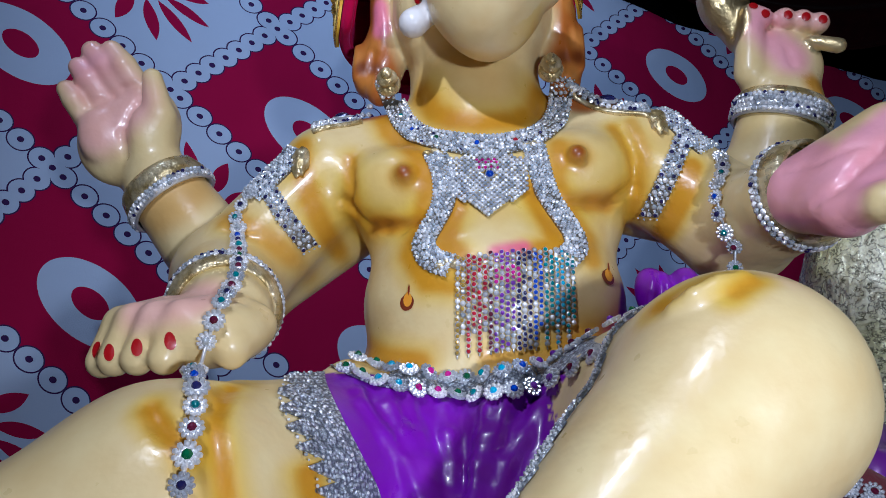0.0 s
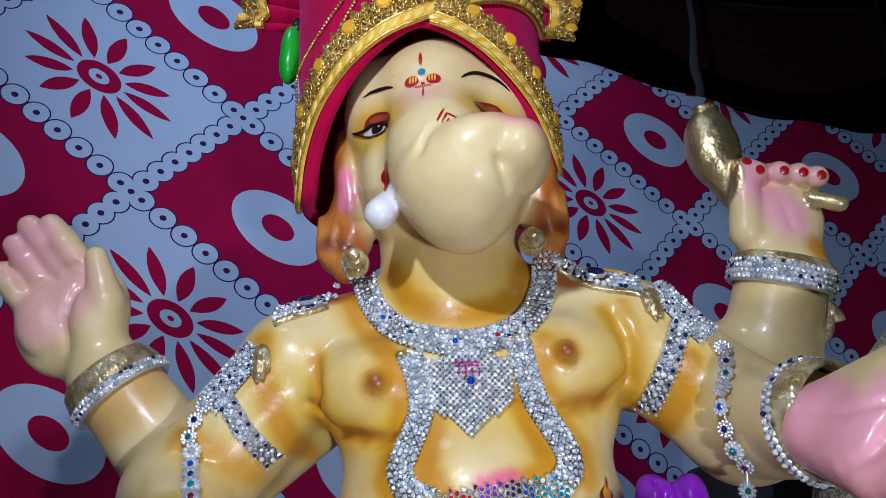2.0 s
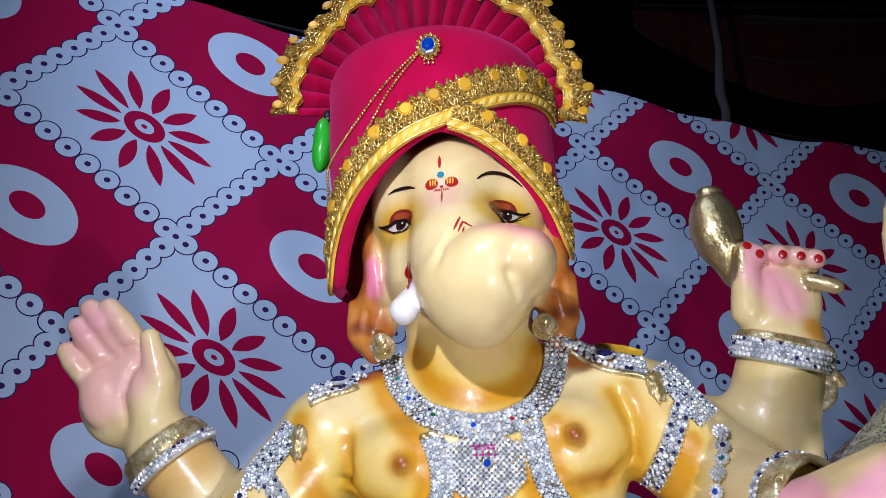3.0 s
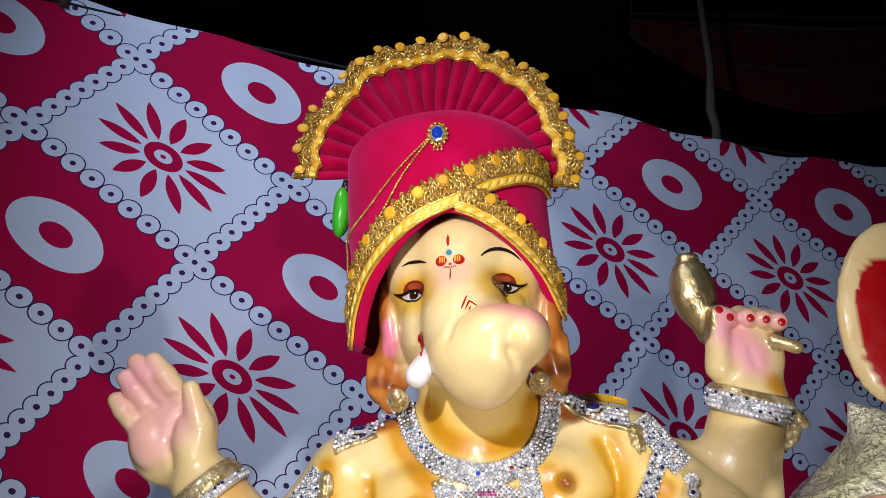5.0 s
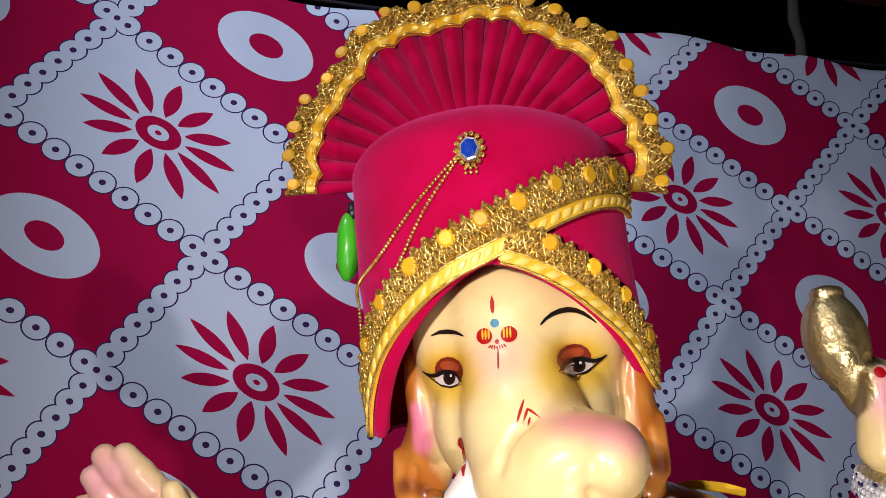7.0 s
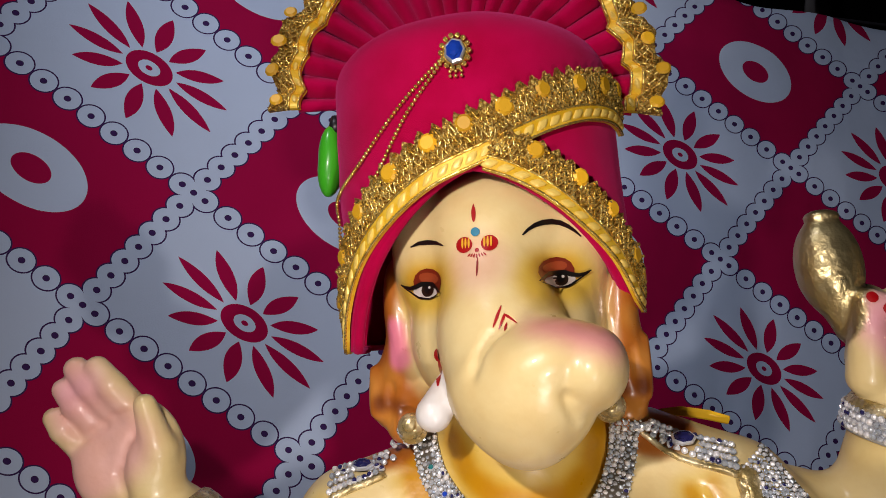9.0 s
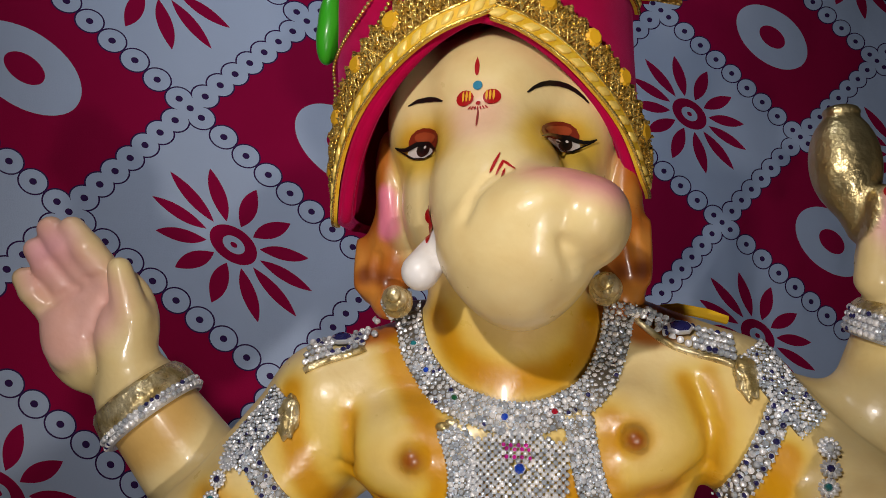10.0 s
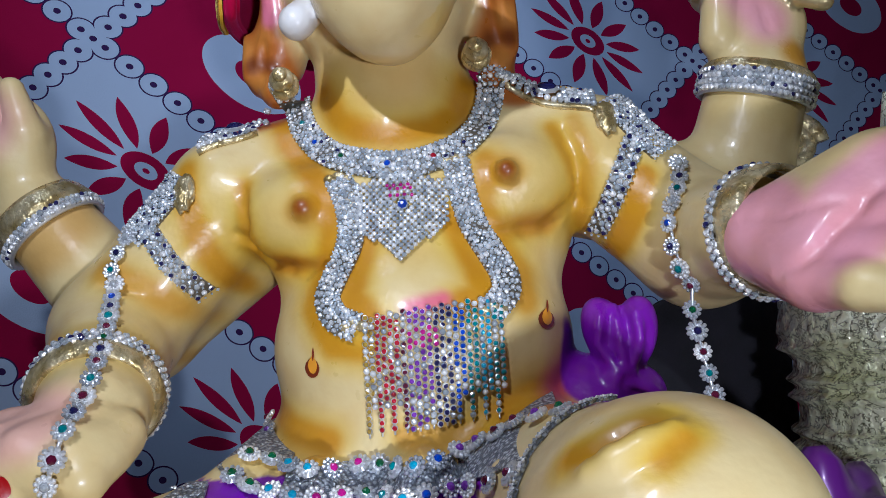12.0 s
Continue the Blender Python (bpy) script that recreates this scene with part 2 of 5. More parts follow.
def knead():
    c = Clay((-0.36, 0.27, 0.86), (0.42, 0.78, 1.56), STATUE_STEP)
    # body
    c.egg((0.042, 0.618, 1.225), (0.105, 0.062, 0.070))
    c.egg((-0.022, 0.594, 1.237), (0.052, 0.040, 0.035), 0.011)
    c.egg((0.106, 0.600, 1.253), (0.047, 0.036, 0.035), 0.011)
    c.egg((-0.020, 0.5535, 1.236), (0.007, 0.006, 0.007), 0.006)
    c.egg((0.105, 0.5605, 1.253), (0.007, 0.006, 0.007), 0.006)
    c.egg((0.044, 0.616, 1.150), (0.099, 0.088, 0.085), 0.02)
    c.egg((0.045, 0.622, 1.085), (0.112, 0.092, 0.050), 0.02)
    c.egg((0.045, 0.640, 1.000), (0.125, 0.105, 0.090), 0.02)
    c.limb((0.035, 0.630, 1.250), (0.026, 0.620, 1.370), 0.060, 0.052, 0.02)
    c.limb((-0.030, 0.630, 1.282), (-0.088, 0.615, 1.260), 0.037, 0.040, 0.02)
    c.limb((0.110, 0.635, 1.297), (0.165, 0.625, 1.274), 0.037, 0.040, 0.02)
    # front arm with the hand on the thigh
    c.limb((-0.088, 0.615, 1.256), (-0.158, 0.595, 1.168), 0.041, 0.040, 0.008)
    c.limb((-0.158, 0.595, 1.168), (-0.122, 0.500, 1.120), 0.040, 0.029, 0.012)
    c.egg((-0.124, 0.472, 1.106), (0.038, 0.032, 0.021), 0.010, (12, 0, 0))
    for tip, root in (((-0.134, 0.446), -0.108), ((-0.151, 0.450), -0.124), ((-0.167, 0.456), -0.138), ((-0.178, 0.464), -0.150)):
        c.limb((root, 0.478, 1.118), (tip[0] + 0.006, tip[1] + 0.008, 1.110), 0.0110, 0.0115, 0.004)
        c.limb((tip[0] + 0.006, tip[1] + 0.008, 1.110), (tip[0], tip[1] + 0.002, 1.088), 0.0115, 0.0095, 0.002)
    c.limb((-0.098, 0.482, 1.112), (-0.101, 0.456, 1.096), 0.014, 0.0120, 0.003)
    # raised arm with the open palm
    c.limb((-0.080, 0.650, 1.240), (-0.165, 0.640, 1.172), 0.040, 0.040, 0.012)
    c.limb((-0.165, 0.640, 1.172), (-0.234, 0.628, 1.256), 0.039, 0.031, 0.012)
    c.egg((-0.268, 0.624, 1.304), (0.045, 0.019, 0.048), 0.012, (0, 10, 0))
    for (x, z), (rx, rz), r in (((-0.285, 1.384), (-0.259, 1.338), 0.0122), ((-0.302, 1.384), (-0.274, 1.338), 0.0122), ((-0.312, 1.369), (-0.289, 1.328), 0.0115), ((-0.320, 1.348), (-0.302, 1.312), 0.0105)):
        mx, mz = (rx + x) / 2 - 0.0015, (rz + z) / 2 - 0.001
        c.limb((rx, 0.619, rz), (mx, 0.608, mz), r, r * 0.95, 0.0035)
        c.limb((mx, 0.608, mz), (x, 0.607, z - 0.010), r * 0.95, r * 0.78, 0.0015)
    c.limb((-0.242, 0.618, 1.276), (-0.2365, 0.611, 1.312), 0.0170, 0.0142, 0.008)
    c.limb((-0.2365, 0.611, 1.312), (-0.2445, 0.605, 1.346), 0.0138, 0.0085, 0.002)
    c.egg((-0.2470, 0.608, 1.296), (0.012, 0.012, 0.024), 0.006, (0, -8, 0))
    c.egg((-0.2890, 0.610, 1.298), (0.015, 0.010, 0.024), 0.008, (0, -14, 0))
    # raised arm that holds the gilded bud
    c.limb((0.160, 0.655, 1.262), (0.262, 0.650, 1.235), 0.040, 0.040, 0.015)
    c.limb((0.262, 0.650, 1.235), (0.284, 0.635, 1.320), 0.038, 0.033, 0.015)
    c.egg((0.283, 0.630, 1.360), (0.036, 0.021, 0.036), 0.012)
    for i, (x, z) in enumerate(((0.266, 1.394), (0.284, 1.393), (0.298, 1.391), (0.311, 1.388))):
        c.limb((x, 0.640, z - 0.022), (x, 0.632, z + 0.006), 0.0105, 0.0105, 0.003)
        c.limb((x, 0.632, z + 0.006), (x + 0.001, 0.612, z + 0.001), 0.0100, 0.0088, 0.0015)
    c.limb((0.257, 0.622, 1.350), (0.258, 0.612, 1.398), 0.0135, 0.0095, 0.004)
    c.limb((0.286, 0.6085, 1.350), (0.280, 0.607, 1.378), 0.0018, 0.0010, -0.005)
    # front arm with the giving palm
    c.limb((0.165, 0.622, 1.268), (0.226, 0.600, 1.208), 0.041, 0.042, 0.012)
    c.limb((0.226, 0.600, 1.208), (0.234, 0.522, 1.200), 0.040, 0.0315, 0.012)
    c.limb((0.234, 0.535, 1.198), (0.238, 0.490, 1.196), 0.024, 0.021, 0.008)
    c.limb((0.231, 0.490, 1.197), (0.268, 0.458, 1.216), 0.021, 0.021, 0.006)
    c.limb((0.230, 0.490, 1.192), (0.236, 0.452, 1.174), 0.021, 0.018, 0.008)
    c.limb((0.242, 0.474, 1.196), (0.268, 0.446, 1.200), 0.020, 0.019, 0.010)
    c.egg((0.246, 0.456, 1.190), (0.020, 0.022, 0.026), 0.010)
    for p, q, e in (((0.236, 0.446, 1.170), (0.242, 0.424, 1.166), (0.251, 0.410, 1.161)), ((0.248, 0.438, 1.180), (0.262, 0.416, 1.178), (0.276, 0.404, 1.170)),
                    ((0.260, 0.436, 1.194), (0.278, 0.414, 1.194), (0.294, 0.402, 1.186)), ((0.272, 0.438, 1.208), (0.292, 0.416, 1.212), (0.308, 0.404, 1.206))):
        c.limb(p, q, 0.0125, 0.0110, 0.004)
        c.limb(q, e, 0.0110, 0.0080, 0.0015)
    c.limb((0.276, 0.462, 1.222), (0.312, 0.440, 1.236), 0.016, 0.010, 0.006)
    # legs
    c.limb((0.110, 0.590, 1.045), (0.160, 0.420, 1.069), 0.066, 0.055, 0.015)
    c.limb((0.160, 0.420, 1.069), (0.062, 0.380, 0.968), 0.055, 0.044, 0.015)
    c.limb((-0.005, 0.590, 1.035), (-0.112, 0.420, 1.010), 0.064, 0.060, 0.015)
    c.limb((-0.112, 0.420, 1.010), (-0.190, 0.370, 0.945), 0.060, 0.060, 0.015)
    c.limb((-0.150, 0.390, 0.960), (-0.020, 0.390, 0.950), 0.050, 0.048, 0.006)
    c.limb((-0.090, 0.352, 1.040), (-0.072, 0.352, 0.985), 0.0030, 0.0030, -0.010)
    # wrapped loincloth with pulled folds, and the knot at the hip
    c.egg((0.035, 0.572, 1.030), (0.100, 0.085, 0.056), 0.008)
    for x, r in ((-0.045, 0.010), (-0.005, 0.008), (0.052, 0.011), (0.098, 0.009)):
        c.limb((x, 0.516, 1.085), (0.024 + 0.35 * (x - 0.02), 0.470, 0.985), r, 0.012, 0.022)
    c.egg((0.150, 0.610, 1.105), (0.030, 0.040, 0.035), 0.010)
    c.egg((0.163, 0.590, 1.150), (0.015, 0.016, 0.026), 0.004, (0, -22, 0))
    c.egg((0.178, 0.588, 1.151), (0.014, 0.017, 0.024), 0.004, (0, 14, 0))
    c.egg((0.166, 0.586, 1.124), (0.013, 0.015, 0.012), 0.004, (0, 25, 0))
    c.egg((0.182, 0.592, 1.117), (0.013, 0.014, 0.016), 0.004, (0, -35, 0))
    # head
    c.egg((0.027, 0.612, 1.435), (0.066, 0.066, 0.080), 0.012)
    c.egg((0.021, 0.580, 1.452), (0.048, 0.050, 0.045), 0.015)
    c.egg((-0.008, 0.586, 1.390), (0.029, 0.044, 0.046), 0.012)
    c.egg((0.061, 0.588, 1.392), (0.029, 0.044, 0.046), 0.012)
    c.limb((0.021, 0.561, 1.432), (0.028, 0.534, 1.385), 0.033, 0.036, 0.008)
    c.limb((0.028, 0.534, 1.385), (0.036, 0.518, 1.360), 0.036, 0.040, 0.012)
    c.egg((0.042, 0.519, 1.342), (0.029, 0.034, 0.031), 0.012)
    c.egg((0.048, 0.511, 1.355), (0.034, 0.041, 0.031), 0.012)
    c.egg((0.052, 0.505, 1.370), (0.036, 0.039, 0.023), 0.008, (0, -16, 0))
    c.egg((0.077, 0.503, 1.366), (0.0205, 0.036, 0.0235), 0.004, (0, 12, 0))
    c.limb((0.0670, 0.4680, 1.348), (0.072, 0.478, 1.330), 0.0024, 0.0030, -0.005)
    c.egg((-0.020, 0.594, 1.445), (0.030, 0.040, 0.050), 0.012)
    c.egg((0.069, 0.596, 1.448), (0.028, 0.040, 0.050), 0.012)
    # ears
    c.egg((-0.046, 0.608, 1.392), (0.013, 0.028, 0.052), 0.006, (0, -8, 0))
    c.egg((0.100, 0.613, 1.400), (0.013, 0.028, 0.052), 0.006, (0, 6, 0))
    c.egg((-0.0555, 0.606, 1.352), (0.0155, 0.017, 0.027), 0.020, (0, 14, 0))
    c.egg((-0.0480, 0.600, 1.328), (0.0115, 0.014, 0.0125), 0.006)
    c.limb((-0.068, 0.598, 1.366), (-0.066, 0.596, 1.338), 0.0030, 0.0045, 0.006)
    c.egg((0.1050, 0.606, 1.360), (0.0120, 0.017, 0.028), 0.020, (0, -8, 0))
    c.egg((0.1010, 0.602, 1.334), (0.0105, 0.014, 0.0125), 0.006)
    c.limb((0.115, 0.600, 1.380), (0.114, 0.598, 1.346), 0.0030, 0.0040, 0.006)
    for x, z, dx in ((-0.060, 1.352, -0.006), (-0.053, 1.344, -0.003), (0.106, 1.362, 0.004), (0.110, 1.350, 0.003)):
        c.limb((x, 0.588, z + 0.012), (x + dx, 0.588, z - 0.014), 0.0014, 0.0010, -0.005)
    # tusk
    c.limb((-0.003, 0.542, 1.362), (-0.0135, 0.526, 1.342), 0.0085, 0.0108, 0.003)
    # gilded bud
    c.egg((0.2420, 0.628, 1.424), (0.0215, 0.0200, 0.0340), 0.003, (0, -5, 0))
    c.limb((0.2435, 0.628, 1.414), (0.2490, 0.626, 1.380), 0.0180, 0.0075, 0.004)
    c.egg((0.2405, 0.628, 1.4575), (0.0115, 0.0115, 0.0050), 0.003)
    c.limb((0.305, 0.612, 1.372), (0.322, 0.606, 1.364), 0.0055, 0.0065, 0.003)
    return c


def sample(p):
    """The field and its outward direction at a point."""
    q = (np.asarray(p, float) - clay.low) / clay.step
    i = np.clip(np.floor(q).astype(int), 0, clay.n - 2)
    t = q - i
    b = clay.f[i[0]:i[0] + 2, i[1]:i[1] + 2, i[2]:i[2] + 2].astype(float)
    bx = b[0] * (1 - t[0]) + b[1] * t[0]
    by = bx[0] * (1 - t[1]) + bx[1] * t[1]
    value = by[0] * (1 - t[2]) + by[1] * t[2]
    b1 = b[0] * (1 - t[0]) + b[1] * t[0]
    gx = (((b[1] - b[0])[0] * (1 - t[1]) + (b[1] - b[0])[1] * t[1]) * np.array([1 - t[2], t[2]])).sum()
    gy = ((b1[1] - b1[0]) * np.array([1 - t[2], t[2]])).sum()
    gz = (b1[0] * (1 - t[1]) + b1[1] * t[1]) @ np.array([-1, 1])
    n = np.array([gx, gy, gz])
    return value, n / (np.linalg.norm(n) + 1e-9)


def front(x, z, y0=0.485, lift=0.0, far=0.70):
    """Where a thread drawn backwards from y0 meets the statue: the place and the outward direction."""
    y, last = y0, y0
    for _ in range(120):
        v, n = sample((x, y, z))
        if v < lift + 0.0002:
            break
        last = y
        y += max(0.0008, min((v - lift) * 0.7, 0.01))
        if y > far:
            y = far
            break
    a, b = last, y
    for _ in range(8):
        m = (a + b) / 2
        if sample((x, m, z))[0] < lift:
            b = m
        else:
            a = m
    v, n = sample((x, b, z))
    return Vector((x, b, z)), Vector(n)


def press(p, lift=0.0):
    p = np.array(p, float)
    for _ in range(12):
        v, n = sample(p)
        p = p - n * (v - lift) * 0.9
    return Vector(p), Vector(n)


STATUE_STEP = 0.0025
clay = knead()


def score(line, y0, radius, k, lift=0.0, far=0.70):
    """A groove (k below nought) or a ridge drawn on the front, given by x and z."""
    pts = []
    for s, (p, q) in enumerate(zip(line, line[1:])):
        for t in (0, 0.5):
            pts.append(front(p[0] + (q[0] - p[0]) * t, p[1] + (q[1] - p[1]) * t, y0, lift, far)[0])
    pts.append(front(line[-1][0], line[-1][1], y0, lift, far)[0])
    for p, q in zip(pts, pts[1:]):
        if (p - q).length < 0.03:
            clay.limb(p, q, radius, radius, k)


# creases of the body
score([(-0.070, 1.226), (-0.050, 1.206), (-0.022, 1.199), (0.006, 1.206)], 0.49, 0.0016, -0.007)
score([(0.076, 1.222), (0.100, 1.215), (0.128, 1.220), (0.146, 1.236)], 0.49, 0.0016, -0.007)
score([(-0.064, 1.252), (-0.062, 1.232), (-0.062, 1.208)], 0.49, 0.0014, -0.007)
score([(0.142, 1.284), (0.150, 1.258), (0.150, 1.218)], 0.49, 0.0014, -0.007)
score([(-0.150, 1.196), (-0.128, 1.190)], 0.49, 0.0010, -0.006)
# roll of the trunk
score([(0.0630, 1.3545), (0.0650, 1.3520), (0.0660, 1.3470), (0.0690, 1.3390)], 0.43, 0.0009, -0.005)
score([(0.0160, 1.3660), (0.0190, 1.3760), (0.0260, 1.3850), (0.0360, 1.3920)], 0.43, 0.0010, -0.006)
# palms
score([(0.214, 1.204), (0.226, 1.200), (0.242, 1.203)], 0.38, 0.0005, -0.0035)
score([(0.218, 1.174), (0.228, 1.180), (0.240, 1.192), (0.256, 1.206)], 0.38, 0.0009, -0.005)
score([(-0.260, 1.276), (-0.265, 1.296), (-0.260, 1.316), (-0.252, 1.332)], 0.55, 0.0012, -0.006)
score([(-0.302, 1.316), (-0.287, 1.327), (-0.270, 1.337), (-0.254, 1.342)], 0.55, 0.0011, -0.005)
# fold of the knee
fold = [press(q)[0] for q in ((0.122, 0.396, 1.108), (0.129, 0.392, 1.112), (0.139, 0.391, 1.117), (0.151, 0.393, 1.121))]
for p, q in zip(fold, fold[1:]):
    clay.limb(p, q, 0.0016, 0.0013, -0.009)
    clay.limb(p + Vector((0.004, -0.007, -0.003)), q + Vector((0.004, -0.007, -0.003)), 0.0030, 0.0022, 0.008)
# folds of the loincloth
for k, r in ((0.0, 0.0022), (1.6, 0.0030), (2.3, 0.0014), (4.2, 0.0026), (5.8, 0.0016), (6.6, 0.0030), (7.6, 0.0018)):
    score([(0.092 - 0.017 * k, 1.092 - 0.0016 * k), (0.070 - 0.013 * k, 1.066), (0.050 - 0.007 * k, 1.034), (0.036 - 0.003 * k, 0.996)], 0.425, r, 0.007, 0.0)
# pleats of the knot
for a, q, e in (((0.168, 1.128), (0.160, 1.146), (0.163, 1.164)), ((0.172, 1.128), (0.173, 1.150), (0.170, 1.166)), ((0.174, 1.126), (0.184, 1.142), (0.184, 1.156)),
                ((0.172, 1.124), (0.178, 1.114), (0.184, 1.106)), ((0.168, 1.124), (0.168, 1.114), (0.166, 1.106))):
    score([a, q, e], 0.50, 0.0012, -0.005, 0.0, 0.62)
for a, q, e in (((0.166, 1.128), (0.154, 1.146), (0.157, 1.164)), ((0.170, 1.128), (0.167, 1.150), (0.1665, 1.168)), ((0.174, 1.128), (0.1785, 1.148), (0.178, 1.164)), ((0.172, 1.122), (0.184, 1.118), (0.192, 1.112))):
    score([a, q, e], 0.50, 0.0022, 0.003, 0.0, 0.62)
score([(-0.086, 1.070), (-0.080, 1.051), (-0.073, 1.035), (-0.068, 1.015)], 0.30, 0.0016, -0.010)
score([(-0.106, 1.058), (-0.094, 1.046)], 0.30, 0.0010, -0.008)
verts, faces = clay.skin()
right_leg = Clay((-0.05, 0.27, 0.86), (0.25, 0.70, 1.20), 0.002)
right_leg.limb((0.110, 0.590, 1.045), (0.160, 0.420, 1.069), 0.066, 0.055, 0.015)
right_leg.limb((0.160, 0.420, 1.069), (0.062, 0.380, 0.968), 0.055, 0.044, 0.015)
paint = np.empty((len(verts), 4))
paint[:] = (*CREAM, 0)


def lay(d, radius, colour, soft, amount, gilt):
    w = (np.clip((radius + soft - d) / soft, 0, 1))[:, None]
    w = w * w * (3 - 2 * w) * amount
    paint[:] = paint * (1 - w) + np.array([*colour, gilt]) * w


def along(points, line):
    d = np.full(len(points), 9.0)
    if len(line) == 1:
        return np.linalg.norm(points - line[0], axis=1)
    for a, b in zip(line, line[1:]):
        t = np.clip((points - a) @ (b - a) / ((b - a) @ (b - a)), 0, 1)
        d = np.minimum(d, np.linalg.norm(points - a - t[:, None] * (b - a), axis=1))
    return d


def dab(where, radius, colour, soft, amount=1.0, gilt=0.0):
    """Paint sprayed round a spot or along a line of spots."""
    lay(along(verts, np.array(where, float).reshape(-1, 3)), radius, colour, soft, amount, gilt)


def stroke(where, radius, colour, soft, amount=1.0, near=0.50, far=0.66):
    """An airbrushed line drawn on the front, given by x and z."""
    d = along(verts[:, [0, 2]], np.array(where, float).reshape(-1, 2))
    d = np.where((verts[:, 1] < far) & (verts[:, 1] > near), d, 9.0)
    lay(d, radius, colour, soft, amount, 0.0)


YOLK = (0.74, 0.50, 0.04)
# warm glaze on throat and chest
dab((0.030, 0.570, 1.310), 0.030, (0.76, 0.54, 0.17), 0.035, 0.75)
dab([(-0.085, 0.58, 1.23), (-0.03, 0.55, 1.22), (0.11, 0.56, 1.23), (0.165, 0.59, 1.25)], 0.014, YOLK, 0.045, 0.5)
# creases picked out with the airbrush
for line, r, soft, much in (
        ([(-0.066, 1.222), (-0.048, 1.207), (-0.022, 1.201), (0.002, 1.207)], 0.002, 0.013, 0.95),
        ([(0.082, 1.222), (0.100, 1.217), (0.128, 1.222), (0.142, 1.236)], 0.002, 0.012, 0.75),
        ([(-0.050, 1.315), (-0.037, 1.285), (-0.018, 1.262), (-0.008, 1.248), (-0.003, 1.222), (-0.008, 1.196), (-0.014, 1.174), (0.000, 1.152), (0.018, 1.150)], 0.004, 0.013, 0.95),
        ([(0.020, 1.225), (0.016, 1.205), (0.011, 1.180), (0.022, 1.166)], 0.005, 0.012, 0.95),
        ([(0.070, 1.225), (0.084, 1.195), (0.088, 1.178), (0.075, 1.172)], 0.005, 0.012, 0.95),
        ([(0.092, 1.262), (0.090, 1.235), (0.096, 1.212), (0.110, 1.192), (0.112, 1.172)], 0.003, 0.012, 0.8),
        ([(-0.012, 1.318), (-0.002, 1.298), (0.012, 1.287), (0.034, 1.282), (0.060, 1.286), (0.076, 1.300), (0.082, 1.322)], 0.003, 0.016, 0.95),
        ([(-0.064, 1.256), (-0.062, 1.236), (-0.060, 1.215)], 0.003, 0.010, 0.8),
        ([(-0.103, 1.270), (-0.101, 1.250), (-0.092, 1.222), (-0.082, 1.200)], 0.004, 0.012, 0.9),
        ([(0.136, 1.285), (0.147, 1.258), (0.150, 1.230), (0.148, 1.212)], 0.002, 0.010, 0.8),
        ([(0.150, 1.290), (0.157, 1.262), (0.152, 1.225)], 0.002, 0.009, 0.6),
        ([(0.188, 1.246), (0.182, 1.226), (0.172, 1.206)], 0.006, 0.008, 0.95),
        ([(-0.152, 1.205), (-0.128, 1.196), (-0.108, 1.182)], 0.004, 0.013, 0.7),
        ([(-0.160, 1.160), (-0.130, 1.152)], 0.003, 0.012, 0.5),
        ([(-0.055, 1.118), (-0.030, 1.104), (-0.005, 1.098)], 0.004, 0.013, 0.9),
        ([(0.085, 1.106), (0.110, 1.118), (0.140, 1.128)], 0.004, 0.015, 0.9),
        ([(0.040, 1.100), (0.080, 1.100)], 0.003, 0.010, 0.7)):
    stroke(line, r, YOLK, soft * 1.6, much * 0.8)
    stroke(line, r * 0.8, OCHRE, soft * 0.75, much)
stroke([(0.130, 1.122), (0.148, 1.140)], 0.002, (0.55, 0.03, 0.16), 0.018, 0.8)
stroke([(0.046, 1.171), (0.064, 1.175)], 0.001, (0.75, 0.06, 0.25), 0.008, 0.8)
stroke([(-0.045, 1.206), (-0.010, 1.202)], 0.001, BROWN, 0.006, 0.45)
stroke([(0.105, 1.220), (0.125, 1.224)], 0.003, BROWN, 0.009, 0.4)
for x, z in ((-0.020, 1.236), (0.105, 1.253)):
    stroke([(x, z)], 0.005, OCHRE, 0.013, 0.75)
    stroke([(x, z)], 0.0025, BROWN, 0.006, 0.95)
for line in ([(-0.106, 1.056), (-0.096, 1.047), (-0.082, 1.036)], [(-0.086, 1.068), (-0.080, 1.051), (-0.073, 1.035), (-0.068, 1.018)], [(-0.044, 1.030), (-0.040, 1.015)]):
    stroke(line, 0.002, YOLK, 0.012, 0.9, 0.25, 0.5)
    stroke(line, 0.001, OCHRE, 0.006, 0.95, 0.25, 0.5)
dab([(0.117, 0.402, 1.106), (0.127, 0.394, 1.111), (0.139, 0.391, 1.117), (0.153, 0.393, 1.121)], 0.004, YOLK, 0.013, 0.95)
dab([(0.119, 0.400, 1.107), (0.129, 0.393, 1.112), (0.139, 0.391, 1.117), (0.149, 0.392, 1.120)], 0.002, OCHRE, 0.008, 0.95)
dab([(0.146, 0.376, 1.106), (0.154, 0.380, 1.112), (0.161, 0.385, 1.116)], 0.003, YOLK, 0.011, 0.9)
dab([(0.149, 0.377, 1.108), (0.158, 0.382, 1.114)], 0.001, OCHRE, 0.007, 0.85)
stroke([(0.020, 1.010), (0.030, 0.985)], 0.004, OCHRE, 0.015, 0.8, 0.25, 0.5)
